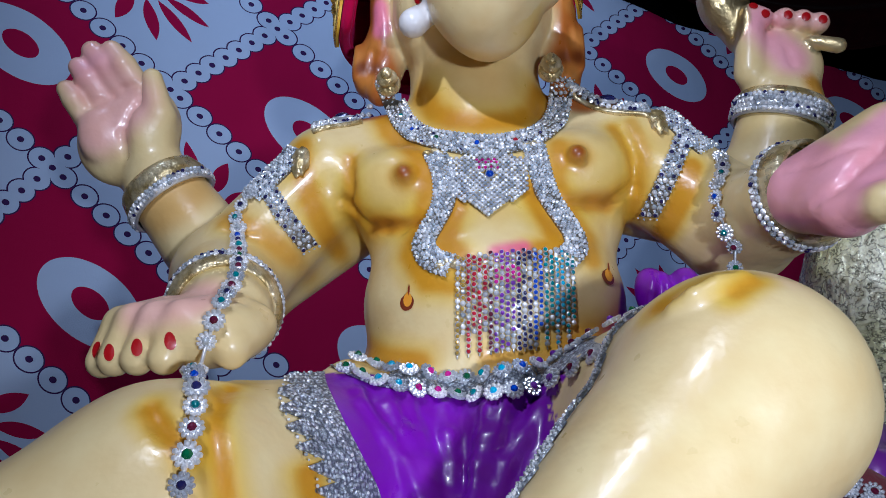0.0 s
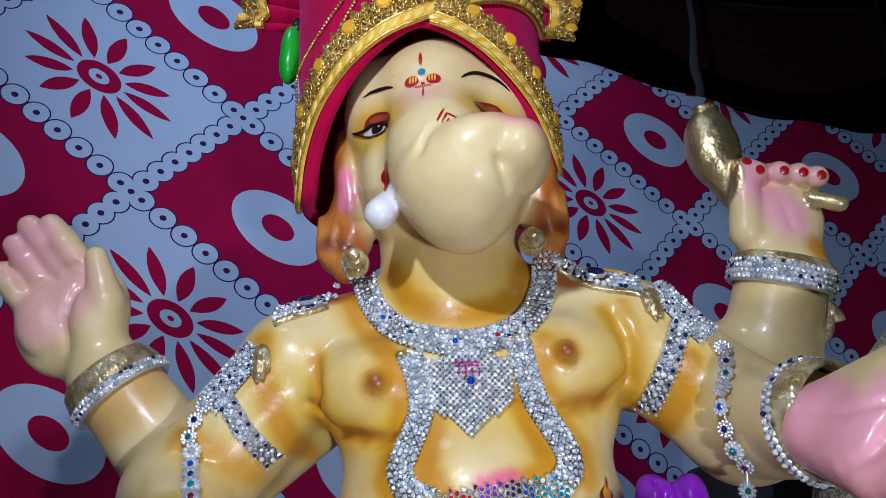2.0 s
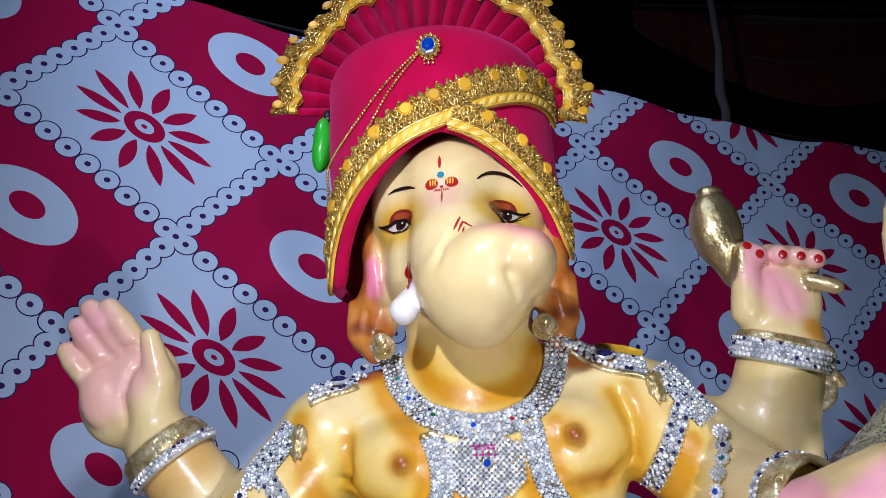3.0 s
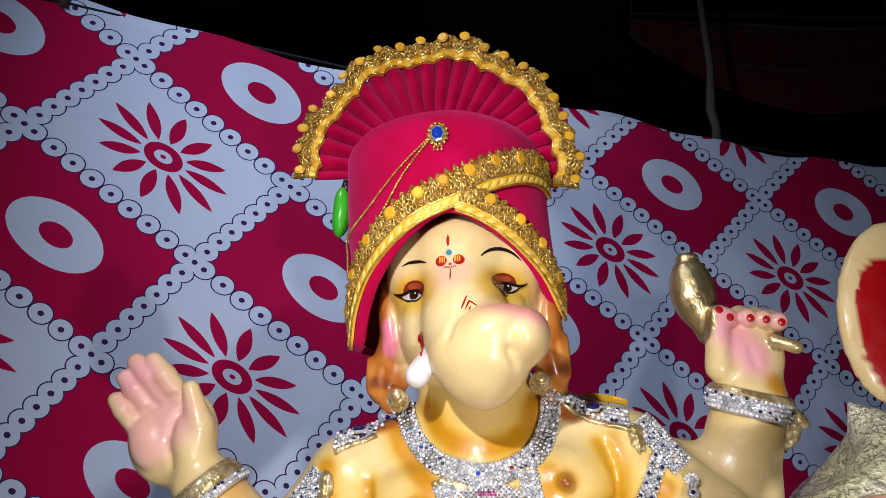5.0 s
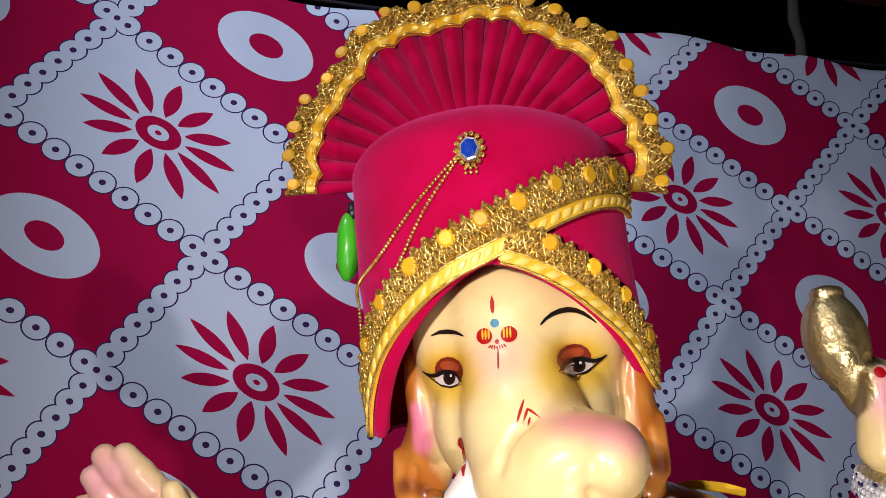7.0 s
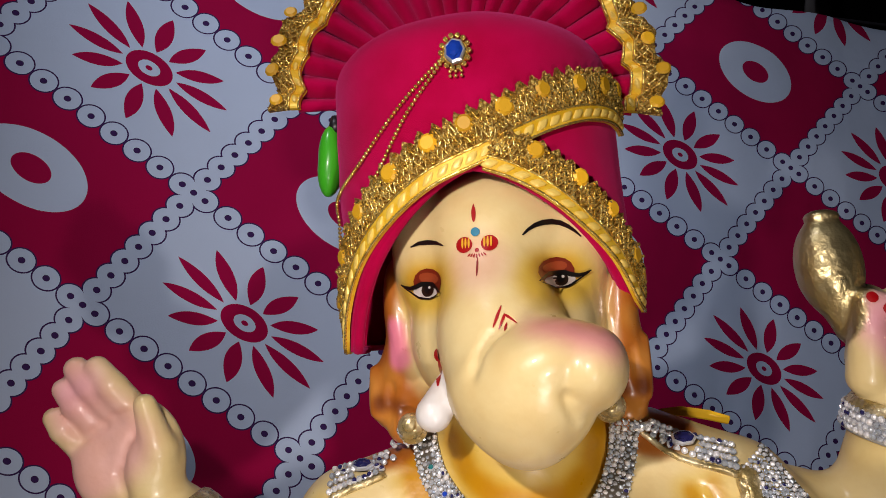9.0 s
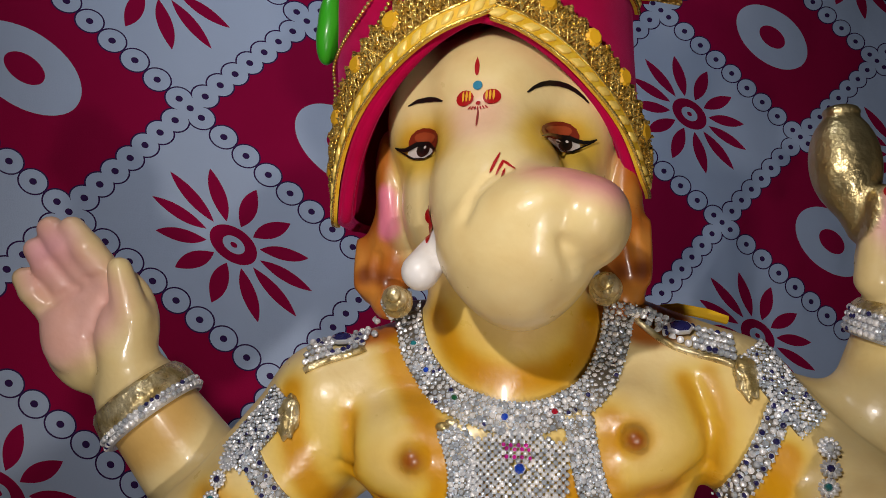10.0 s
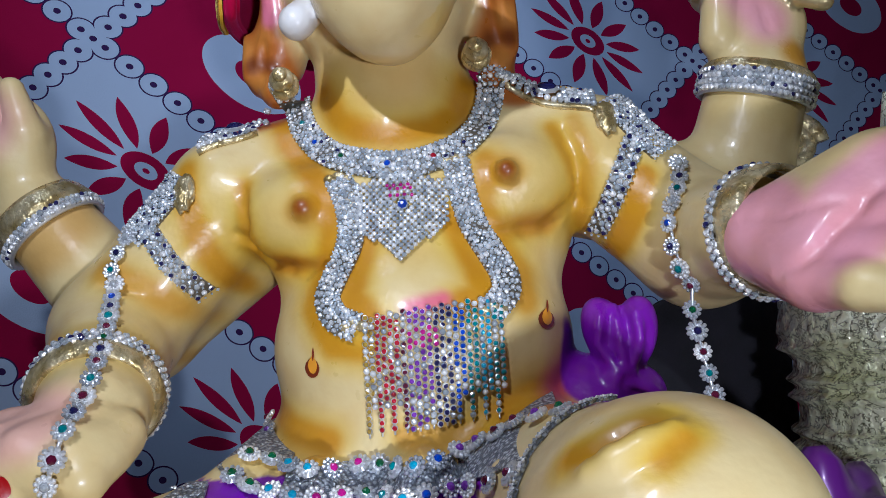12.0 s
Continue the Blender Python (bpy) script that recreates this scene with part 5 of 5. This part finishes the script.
def lace_band(owner, path, width, dots, flip=1):
    """A gold lace band on the turban: a braid along its lower side, a spiky upper side and sequins. path: theta and z."""
    pts = smooth_line(path, 0.55)
    low, high, nor, mid = [], [], [], []
    for k, (th, z) in enumerate(pts):
        th2, z2 = pts[min(k + 1, len(pts) - 1)]
        th1, z1 = pts[max(k - 1, 0)]
        a, b = turban_at(th1, z1, 0.003), turban_at(th2, z2, 0.003)
        d = (b - a).normalized()
        o = turban_at(th, z, 0.003)
        n = (o - Vector((TC[0], TC[1], o.z))).normalized()
        up = n.cross(d).normalized() * flip
        if up.z < 0:
            up = -up
        spike = 0.82 + 0.18 * abs((k % 8) / 4 - 1) + 0.05 * random.random()
        low.append(o)
        mid.append(o + up * width * 0.30)
        high.append(o + up * width * spike)
        nor.append(n)
    ribbon("lace", mid, high, M_LACE, owner, nor, 0.0014, "gold thread lace with a spiky edge")
    ribbon("braid", low, [a + (b - a) * 1.02 for a, b in zip(low, mid)], M_BRAID, owner, nor, 0.0016, "yellow satin braid")
    for k in range(3, len(low) - 3, 9):
        d = (low[k + 2] - low[k - 2]).normalized()
        m = (low[k] + mid[k]) / 2 + nor[k] * 0.0017
        up = nor[k].cross(d)
        piece("leaf", LEAF, owner, Matrix.Translation(m) @ Matrix((d, up, nor[k])).transposed().to_4x4() @ pose(0, 0, 0, 0, 0, 24) @ Matrix.Diagonal((0.0056, 0.0028, 0.0014, 1)))
    for edge in (0.02, 0.30):
        bm = bmesh.new()
        tube(bm, [a + (b - a) / 0.30 * edge + n * (0.0010 + 0.0004 * (k % 2)) for k, (a, b, n) in enumerate(zip(low, mid, nor))], 0.0011, 5)
        part("cord", bm, M_GOLD, owner)
    thread_net(owner, mid, high, nor, 0.0018)
    for k in dots:
        i = min(len(pts) - 1, int(k * (len(pts) - 1)))
        p = low[i] + (high[i] - low[i]) * 0.80 + nor[i] * 0.0028
        piece("sequin", SEQUIN, owner, facing(p, nor[i], random.uniform(0.0056, 0.0068)))


bm = bmesh.new()
bmesh.ops.create_cone(bm, cap_ends=True, segments=10, radius1=1.0, radius2=0.70, depth=0.28)
SEQUIN = bpy.data.meshes.new("sequin")
bm.to_mesh(SEQUIN)
bm.free()
SEQUIN.materials.append(M_SEQUIN)
bm = bmesh.new()
bmesh.ops.create_uvsphere(bm, u_segments=8, v_segments=6, radius=1.0)
for vtx in bm.verts:
    vtx.co.y *= 1 - 0.45 * abs(vtx.co.x)
LEAF = bpy.data.meshes.new("leaf")
bm.to_mesh(LEAF)
bm.free()
LEAF.materials.append(material("cream_satin", 0.35, 0.1, (0.92, 0.66, 0.15)))

random.seed(9)
lace_band(turban, [(7, 1.484), (16, 1.478), (28, 1.466), (41, 1.449), (55, 1.430), (70, 1.405), (84, 1.398)], 0.030, [0.16, 0.34, 0.52, 0.70, 0.88])
lace_band(turban, [(-86, 1.378), (-72, 1.380), (-60, 1.404), (-45, 1.432), (-27, 1.457), (-11, 1.475), (4, 1.486), (18, 1.497), (33, 1.509), (49, 1.518), (66, 1.522), (82, 1.520)], 0.035, [0.06, 0.14, 0.22, 0.31, 0.40, 0.48, 0.56, 0.64, 0.72, 0.80, 0.88, 0.95])

# pleated fan
FC, FLEAN = Vector((-0.009, 0.668, 1.577)), radians(-5.5)


def fan_at(phi, r, back=0.0, flat=1.0):
    a = radians(phi) + FLEAN
    pleat = 1 - 2 * abs(math.sin(radians(phi) * 21)) ** 0.85
    deep = 0.0085 * flat * min(1.0, max(0.0, (r - 0.04) / 0.09))
    rr = r * (1 + 0.024 * math.sin(radians(phi) * 9 + 1) * (r / 0.16) + 0.010 * pleat * min(1.0, max(0.0, (r - 0.09) / 0.04)))
    return FC + Vector((rr * math.cos(a) * 0.97, deep * pleat + back - 0.05 * (r - 0.05), rr * math.sin(a)))


fan = thing("turban_fan", "magenta pleated velvet fan edged with gold lace", "turban fan", (-0.006, 0.668, 1.588))
bm = bmesh.new()
n_phi, n_r = 288, 12
grid = [[bm.verts.new(fan_at(-6 + 192 * i / n_phi, 0.03 + 0.110 * j / n_r)) for j in range(n_r + 1)] for i in range(n_phi + 1)]
for i in range(n_phi):
    for j in range(n_r):
        bm.faces.new((grid[i][j], grid[i + 1][j], grid[i + 1][j + 1], grid[i][j + 1]))
cloth_fan = part("pleated_cloth", bm, M_VELVET, fan)
mod = cloth_fan.modifiers.new("thick", "SOLIDIFY")
mod.thickness = 0.0016
left, right, normals, inner = [], [], [], []
for i in range(0, n_phi + 1):
    phi = -6 + 192 * i / n_phi
    lobe = (0.0045 + 0.0015 * math.sin(phi * 0.11)) * abs(math.sin(radians(phi) * 13 + 0.4 + 0.5 * math.sin(phi * 0.07))) ** 0.8
    spike = 0.154 + lobe + 0.004 * abs(math.sin(radians(phi) * 13)) + 0.0015 * abs((i % 6) / 3 - 1)
    inner.append(fan_at(phi, 0.1310 + lobe, -0.0085 - 0.4 * lobe, 0.35))
    left.append(fan_at(phi, 0.1395 + lobe, -0.0095 - 0.5 * lobe, 0.35))
    right.append(fan_at(phi, spike, -0.006 - 0.6 * lobe, 0.5))
    normals.append(Vector((0.25 * math.cos(radians(phi)), -1, 0.25)).normalized())
ribbon("lace", left, right, M_LACE, fan, normals, 0.0016, "gold thread lace border")
ribbon("braid", inner, [a + (b - a) * 1.02 for a, b in zip(inner, left)], M_BRAID, fan, normals, 0.0018, "yellow satin braid")
for line in (inner, left):
    bm = bmesh.new()
    tube(bm, [p + n * (0.0014 + 0.0004 * (k % 2)) for k, (p, n) in enumerate(zip(line, normals))], 0.0013, 5)
    part("cord", bm, M_GOLD, fan)
for k in range(4, len(inner) - 4, 9):
    d = (inner[k + 2] - inner[k - 2]).normalized()
    up = normals[k].cross(d).normalized()
    m = (inner[k] + left[k]) / 2 + normals[k] * 0.0018
    piece("leaf", LEAF, fan, Matrix.Translation(m) @ Matrix((d, up, d.cross(up))).transposed().to_4x4() @ pose(0, 0, 0, 0, 0, 20) @ Matrix.Diagonal((0.0050, 0.0026, 0.0014, 1)))
thread_net(fan, left, right, normals, 0.0022)
for k in range(21):
    phi = -3 + 186 * k / 20
    p = fan_at(phi, 0.156 + 0.003 * (k % 2), -0.017, 0.4)
    piece("sequin", SEQUIN, fan, facing(p, (0.3 * random.uniform(-1, 1), -1, 0.1 + 0.3 * random.random()), random.uniform(0.0054, 0.0068)))

# brooch with its bead chains
p0 = turban_at(1.6, 1.560, 0.002)
brooch = thing("brooch", "gold turban brooch with an oval blue gem and bead chains", "brooch", tuple(p0))
piece("gem", STONE["blue"], brooch, facing(p0 + Vector((0, -0.002, 0)), (0, -1, 0.15)) @ Matrix.Diagonal((0.0068, 0.0088, 0.005, 1)), "faceted blue gem")
bm = bmesh.new()
bmesh.ops.create_icosphere(bm, subdivisions=2, radius=1.0)
GOLD_BEAD = bpy.data.meshes.new("bead")
bm.to_mesh(GOLD_BEAD)
bm.free()
GOLD_BEAD.materials.append(M_GOLD)
for k in range(14):
    a = 2 * math.pi * k / 14
    piece("bead", GOLD_BEAD, brooch, Matrix.Translation(p0 + Vector((0.0088 * math.cos(a), -0.001, 0.0106 * math.sin(a)))) @ Matrix.Diagonal((0.0018, 0.0018, 0.0018, 1)))
bm = bmesh.new()
bmesh.ops.create_cone(bm, cap_ends=True, segments=20, radius1=0.0092, radius2=0.0075, depth=0.002, matrix=Matrix.Translation(p0) @ pose(0, 0, 0, 90))
part("gold_setting", bm, M_GOLD, brooch)
for k in (-1, 0, 1):
    bm = bmesh.new()
    for j in range(2):
        bmesh.ops.create_icosphere(bm, subdivisions=1, radius=0.0013, matrix=Matrix.Translation(p0 + Vector((0.0035 * k, -0.001, -0.0125 - 0.003 * j))))
    part("drop", bm, M_GOLD, brooch)
for path in ([(-3, 1.557), (-20, 1.531), (-42, 1.500), (-68, 1.486), (-78, 1.470), (-74, 1.446), (-64, 1.440)], [(-4, 1.553), (-18, 1.524), (-32, 1.491), (-48, 1.466), (-62, 1.446), (-72, 1.444)]):
    pts = smooth_line([tuple(turban_at(th, z, 0.0025)) for th, z in path], 0.0030)
    bm = bmesh.new()
    for q in pts:
        bmesh.ops.create_icosphere(bm, subdivisions=1, radius=0.0015, matrix=Matrix.Translation(q))
    part("bead_chain", bm, M_GOLD, brooch, "string of small gold beads")

# green bird-shaped ornament at the turban's side
M_GREEN = material("green_enamel", 0.35, 0.0, (0.03, 0.45, 0.02), coat=0.3)
M_BLACK = material("black_enamel", 0.4, 0.0, (0.01, 0.01, 0.012))
gp = turban_at(-84, 1.520, 0.006)
orn = thing("green_ornament", "bright green enamelled ornament with a black tip on the turban", "ornament", tuple(gp))
bm = bmesh.new()
bmesh.ops.create_uvsphere(bm, u_segments=18, v_segments=12, radius=1.0, matrix=Matrix.Translation(gp) @ Matrix.Diagonal((0.010, 0.014, 0.027, 1)))
for vtx in bm.verts:
    vtx.co.x -= 0.004 * max(0.0, (gp.z - vtx.co.z) / 0.027)
part("body", bm, M_GREEN, orn)
bm = bmesh.new()
bmesh.ops.create_cone(bm, cap_ends=True, segments=12, radius1=0.007, radius2=0.003, depth=0.014, matrix=Matrix.Translation(gp + Vector((0.003, 0, 0.027))))
part("tip", bm, M_BLACK, orn, "black tip")

# yellow tape behind the shoulder
bm = bmesh.new()
tube(bm, [(0.126, 0.640, 1.328), (0.140, 0.640, 1.329), (0.158, 0.642, 1.326), (0.172, 0.645, 1.322)], [0.003, 0.0036, 0.0036, 0.003], 6)
for vtx in bm.verts:
    vtx.co.y = 0.642 + (vtx.co.y - 0.642) * 0.3
me = bpy.data.meshes.new("yellow_ribbon")
bm.to_mesh(me)
bm.free()
me.materials.append(material("yellow_satin", 0.4, 0.0, (0.80, 0.48, 0.02)))
tagged(new("yellow_ribbon", me), "short yellow satin ribbon lying behind the shoulder", "ribbon")

# ---- gilded throne post and the neighbouring statue ----
post = thing("throne_post", "gilded carved throne post with ribbed bands", "throne post", (0.364, 0.665, 0.885))
prof = [(0.0, 0.070), (0.03, 0.074), (0.05, 0.067), (0.24, 0.067), (0.262, 0.078), (0.280, 0.076), (0.320, 0.076), (0.350, 0.070), (0.375, 0.056), (0.392, 0.032), (0.398, 0.004)]
bm = bmesh.new()
rows_b = []
for z in np.linspace(0, 0.398, 230):
    r = float(np.interp(z, [q[0] for q in prof], [q[1] for q in prof]))
    rib = sum(math.exp(-((z - c_) / 0.0034) ** 2) for c_ in (0.036, 0.048, 0.072, 0.084, 0.108, 0.120, 0.144, 0.156, 0.180, 0.192, 0.216, 0.228, 0.250))
    row = []
    for k in range(150):
        a = 2 * math.pi * k / 150
        carved = noise.noise(Vector((math.cos(a) * 5, math.sin(a) * 5, z * 70))) + 0.6 * noise.noise(Vector((math.cos(a) * 12, math.sin(a) * 12, z * 150 + 5)))
        q = r + 0.007 * rib + 0.0016 * carved * max(0.1, 1 - rib) * (1 if z < 0.26 else 0.3)
        row.append(bm.verts.new((0.372 + q * math.cos(a) + 0.05 * max(0, z - 0.26), 0.665 + q * math.sin(a), 0.885 + z + 0.25 * max(0, z - 0.26) * math.cos(a))))
    rows_b.append(row)
for a, q in zip(rows_b, rows_b[1:]):
    for k in range(150):
        f = bm.faces.new((a[k], a[(k + 1) % 150], q[(k + 1) % 150], q[k]))
        f.smooth = True
bm.faces.new(rows_b[-1])
bm.faces.new(rows_b[0][::-1])
M_CARVED = material("carved_gilding", 0.3, 0.35, (0.62, 0.52, 0.26))
g = Nodes(M_CARVED)
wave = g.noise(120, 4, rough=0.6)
# shade of the crinkles is put into the base colour as near-black lines
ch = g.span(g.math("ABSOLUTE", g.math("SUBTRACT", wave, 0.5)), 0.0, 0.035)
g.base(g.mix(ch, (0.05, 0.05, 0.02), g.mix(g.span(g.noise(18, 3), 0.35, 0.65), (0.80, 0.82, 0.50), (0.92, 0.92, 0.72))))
g.rough(g.span(g.noise(90, 3), 0.3, 0.7, 0.15, 0.4))
g.bump(g.math("ADD", wave, g.noise(30, 3)), 0.8, 0.006)
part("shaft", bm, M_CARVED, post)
bm = bmesh.new()
spiral = []
for k in range(60):
    a, r = k * 0.28, 0.028 - 0.0004 * k
    spiral.append((0.330 + r * math.cos(a), 0.720, 1.296 + 0.8 * r * math.sin(a)))
tube(bm, spiral, [0.008 - 0.00008 * k for k in range(60)], 8)
part("scroll", bm, M_PALEGOLD, post, "gilded scroll")

c2 = Clay((0.32, 0.52, 0.87), (0.72, 0.84, 1.56), 0.005)
c2.egg((0.405, 0.590, 1.390), (0.052, 0.016, 0.085), 0.01, (0, 10, 8))
c2.egg((0.500, 0.640, 1.390), (0.070, 0.075, 0.095), 0.02)
c2.limb((0.540, 0.680, 1.300), (0.560, 0.690, 1.000), 0.075, 0.090, 0.02)
c2.egg((0.560, 0.690, 0.960), (0.120, 0.110, 0.075), 0.02)
v2, f2 = c2.skin()
me = mesh_from("statue", v2, f2, [M_STATUE])
col2 = np.empty((len(v2), 4))
col2[:] = (*CREAM, 0)
d = np.linalg.norm((v2 - np.array([0.393, 0.575, 1.375])) / np.array([0.028, 0.05, 0.062]), axis=1)
col2[d < 1.0] = (*RED, 0)
lay2 = me.color_attributes.new("paint", "FLOAT_COLOR", "POINT")
lay2.data.foreach_set("color", col2.astype(np.float32).ravel())
tagged(new("statue", me), "cream painted statue with a red inner ear, standing beside", "statue")

# ---- dressed platform ----
M_RED = material("dark_red_cloth", 0.8, 0.0, (0.10, 0.008, 0.012), sheen=0.2)
g = Nodes(M_RED)
g.base(g.mix(g.span(g.noise(20, 4), 0.3, 0.7), (0.07, 0.005, 0.010), (0.13, 0.012, 0.018)))
g.bump(g.noise(500, 3), 0.3, 0.002)
platform = thing("platform", "low platform draped in dark red cloth under the statue", "platform", (0.1, 0.62, 0.0))
bm = bmesh.new()
ring_pts = []
for k in range(160):
    a = 2 * math.pi * k / 160
    c_, s_ = math.cos(a), math.sin(a)
    q = max(abs(c_), abs(s_))
    ring_pts.append((0.12 + 0.62 * c_ / q ** 0.85, 0.64 + 0.42 * s_ / q ** 0.85))
rows_b = []
for z, grow in ((0.0, 0.05), (0.2, 0.04), (0.5, 0.025), (0.8, 0.008), (0.872, 0.0), (0.885, -0.012)):
    rows_b.append([bm.verts.new((x + (x - 0.12) * grow * (1 + 0.8 * math.sin(k * 0.9)), y + (y - 0.64) * grow * (1 + 0.8 * math.sin(k * 0.9)), z)) for k, (x, y) in enumerate(ring_pts)])
for a, b in zip(rows_b, rows_b[1:]):
    for k in range(160):
        bm.faces.new((a[k], a[(k + 1) % 160], b[(k + 1) % 160], b[k]))
bm.faces.new(rows_b[-1])
part("cloth_cover", bm, M_RED, platform)

# black padded slab added beside the hip, standing in for shade on the sheet
bm = bmesh.new()
bmesh.ops.create_cube(bm, size=1.0)
bmesh.ops.subdivide_edges(bm, edges=bm.edges[:], cuts=14, use_grid_fill=True)
for vtx in bm.verts:
    x, y, z = vtx.co * 2
    k = (max(abs(x), abs(y), abs(z)) + 1e-6) / (abs(x) ** 5 + abs(y) ** 5 + abs(z) ** 5 + 1e-6) ** 0.2
    p = Vector((x, y, z)) * k
    dent = 0.010 * noise.noise(p * 2.5)
    vtx.co = Vector((0.272 + 0.066 * p.x, 0.775 + 0.022 * p.y * (1 - 0.3 * p.x * p.x) + dent, 1.035 + 0.152 * p.z + 0.012 * p.x))
for f in bm.faces:
    f.smooth = True
# near-black colour that carries the shade behind the arm
M_BLACK = material("shade_black", 0.9, 0.0, (0.006, 0.006, 0.010), sheen=0.1)
g = Nodes(M_BLACK)
g.base(g.mix(g.span(g.noise(30, 4), 0.3, 0.7), (0.003, 0.003, 0.006), (0.010, 0.008, 0.016)))
g.bump(g.noise(400, 3), 0.3, 0.002)
me = bpy.data.meshes.new("cushion")
bm.to_mesh(me)
bm.free()
me.materials.append(M_BLACK)
tagged(new("cushion", me), "black padded slab added behind the statue's hip in place of shade", "cushion")

# purple satin bundle beside the knee
bm = bmesh.new()
bmesh.ops.create_icosphere(bm, subdivisions=4, radius=1.0)
for vtx in bm.verts:
    n_ = noise.noise(vtx.co * 2.2)
    vtx.co = vtx.co * (1 + 0.25 * n_) * 0.05
    vtx.co.z = vtx.co.z * 1.9
for f in bm.faces:
    f.smooth = True
bm.transform(Matrix.Translation((0.285, 0.590, 0.975)))
me = bpy.data.meshes.new("satin_cloth")
bm.to_mesh(me)
bm.free()
me.materials.append(material("purple_satin", 0.3, 0.1, (0.14, 0.02, 0.25), coat=0.2))
tagged(new("satin_cloth", me), "crumpled purple satin cloth lying beside the knee", "cloth")


trim = thing("flower_trim", "strip of silver bead flowers on dark cloth beside the knee", "trim", (0.28, 0.53, 1.03))
for k in range(8):
    flower(trim, Vector((0.246 + 0.0105 * k, 0.532 + 0.002 * (k % 2), 1.036 - 0.0065 * k)), (0, -1, 0.4), 0.0062, "wine")
    flower(trim, Vector((0.252 + 0.0105 * k, 0.530, 1.024 - 0.0065 * k)), (0, -1, 0.4), 0.0058, "clear")
bm = bmesh.new()
tube(bm, [(0.240, 0.548, 1.040), (0.285, 0.548, 1.010), (0.335, 0.550, 0.975)], [0.014, 0.018, 0.018], 10)
part("cloth_roll", bm, M_RED, trim, "roll of dark red cloth")


# ---- room ----
def wall(name, lo, hi, m, label):
    bm = bmesh.new()
    c_ = [(a + b) / 2 for a, b in zip(lo, hi)]
    bmesh.ops.create_cube(bm, size=1.0, matrix=Matrix.Translation(c_) @ Matrix.Diagonal((*[b - a for a, b in zip(lo, hi)], 1)))
    me = bpy.data.meshes.new(name)
    bm.to_mesh(me)
    bm.free()
    me.materials.append(m)
    return tagged(new(name, me), label, name.split("_")[0], kind="structure")


# near-black base colour stands in for the darkness of the unlit room
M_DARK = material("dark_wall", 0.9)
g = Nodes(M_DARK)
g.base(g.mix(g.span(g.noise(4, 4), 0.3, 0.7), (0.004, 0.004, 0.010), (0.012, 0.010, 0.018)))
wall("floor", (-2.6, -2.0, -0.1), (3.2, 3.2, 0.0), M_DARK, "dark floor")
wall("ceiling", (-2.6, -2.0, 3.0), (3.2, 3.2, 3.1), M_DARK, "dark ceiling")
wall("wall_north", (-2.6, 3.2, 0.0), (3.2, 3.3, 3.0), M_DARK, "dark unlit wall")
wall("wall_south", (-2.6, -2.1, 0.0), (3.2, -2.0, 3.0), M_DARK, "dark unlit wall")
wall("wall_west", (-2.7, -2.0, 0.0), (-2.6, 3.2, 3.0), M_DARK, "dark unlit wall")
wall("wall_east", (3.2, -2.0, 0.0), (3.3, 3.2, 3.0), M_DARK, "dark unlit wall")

# line that carries the bedsheet, and its pale tie strips
rail = thing("clothes_line", "taut line with pale cloth ties holding the bedsheet", "clothes line", (0.4, 1.58, 2.06))
bm = bmesh.new()
tube(bm, [(x, sheet_y(x, 2.07) + 0.006, 2.072 - 0.075 * x) for x in np.linspace(-2.6, 3.2, 60)], 0.004, 6)
part("line", bm, M_DARK, rail)
# pale cloth turned dim grey: the gloom up there is in its colour
M_TIE = material("dimmed_pale_tie", 0.8, 0.0, (0.045, 0.043, 0.045))
for x in (0.60, 1.18, -0.75):
    bm = bmesh.new()
    y, z = sheet_y(x, 2.1), 2.06 - 0.075 * x
    tube(bm, [(x, y, z), (x + 0.004, y + 0.004, z + 0.05), (x - 0.003, y + 0.006, z + 0.10), (x + 0.01, y + 0.01, z + 0.22), (x, y + 0.01, 3.0)], [0.016, 0.012, 0.014, 0.010, 0.008], 6)
    for vtx in bm.verts:
        vtx.co.y = y + 0.005 + (vtx.co.y - y - 0.005) * 0.35
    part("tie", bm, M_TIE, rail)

# dark red swag further back
bm = bmesh.new()
rows_b = []
for i in range(61):
    u = i / 60
    x = 0.55 + 1.25 * u
    sag = math.sin(math.pi * u)
    row = []
    for j in range(13):
        w = j / 12
        row.append(bm.verts.new((x, 2.35 + 0.03 * math.sin(w * 14 + u * 3), 2.82 - 0.14 * u - w * (0.06 + 0.30 * sag))))
    rows_b.append(row)
for a, b in zip(rows_b, rows_b[1:]):
    for j in range(12):
        f = bm.faces.new((a[j], b[j], b[j + 1], a[j + 1]))
        f.smooth = True
swag = thing("swag", "dark red cloth swag with a pale stitched edge", "swag", (1.1, 2.35, 2.8))
ob = part("cloth", bm, M_RED, swag)
ob.modifiers.new("thick", "SOLIDIFY").thickness = 0.003
bm = bmesh.new()
tube(bm, [(0.55 + 1.25 * u, 2.33, 2.825 - 0.14 * u) for u in np.linspace(0, 1, 30)], 0.008, 6)
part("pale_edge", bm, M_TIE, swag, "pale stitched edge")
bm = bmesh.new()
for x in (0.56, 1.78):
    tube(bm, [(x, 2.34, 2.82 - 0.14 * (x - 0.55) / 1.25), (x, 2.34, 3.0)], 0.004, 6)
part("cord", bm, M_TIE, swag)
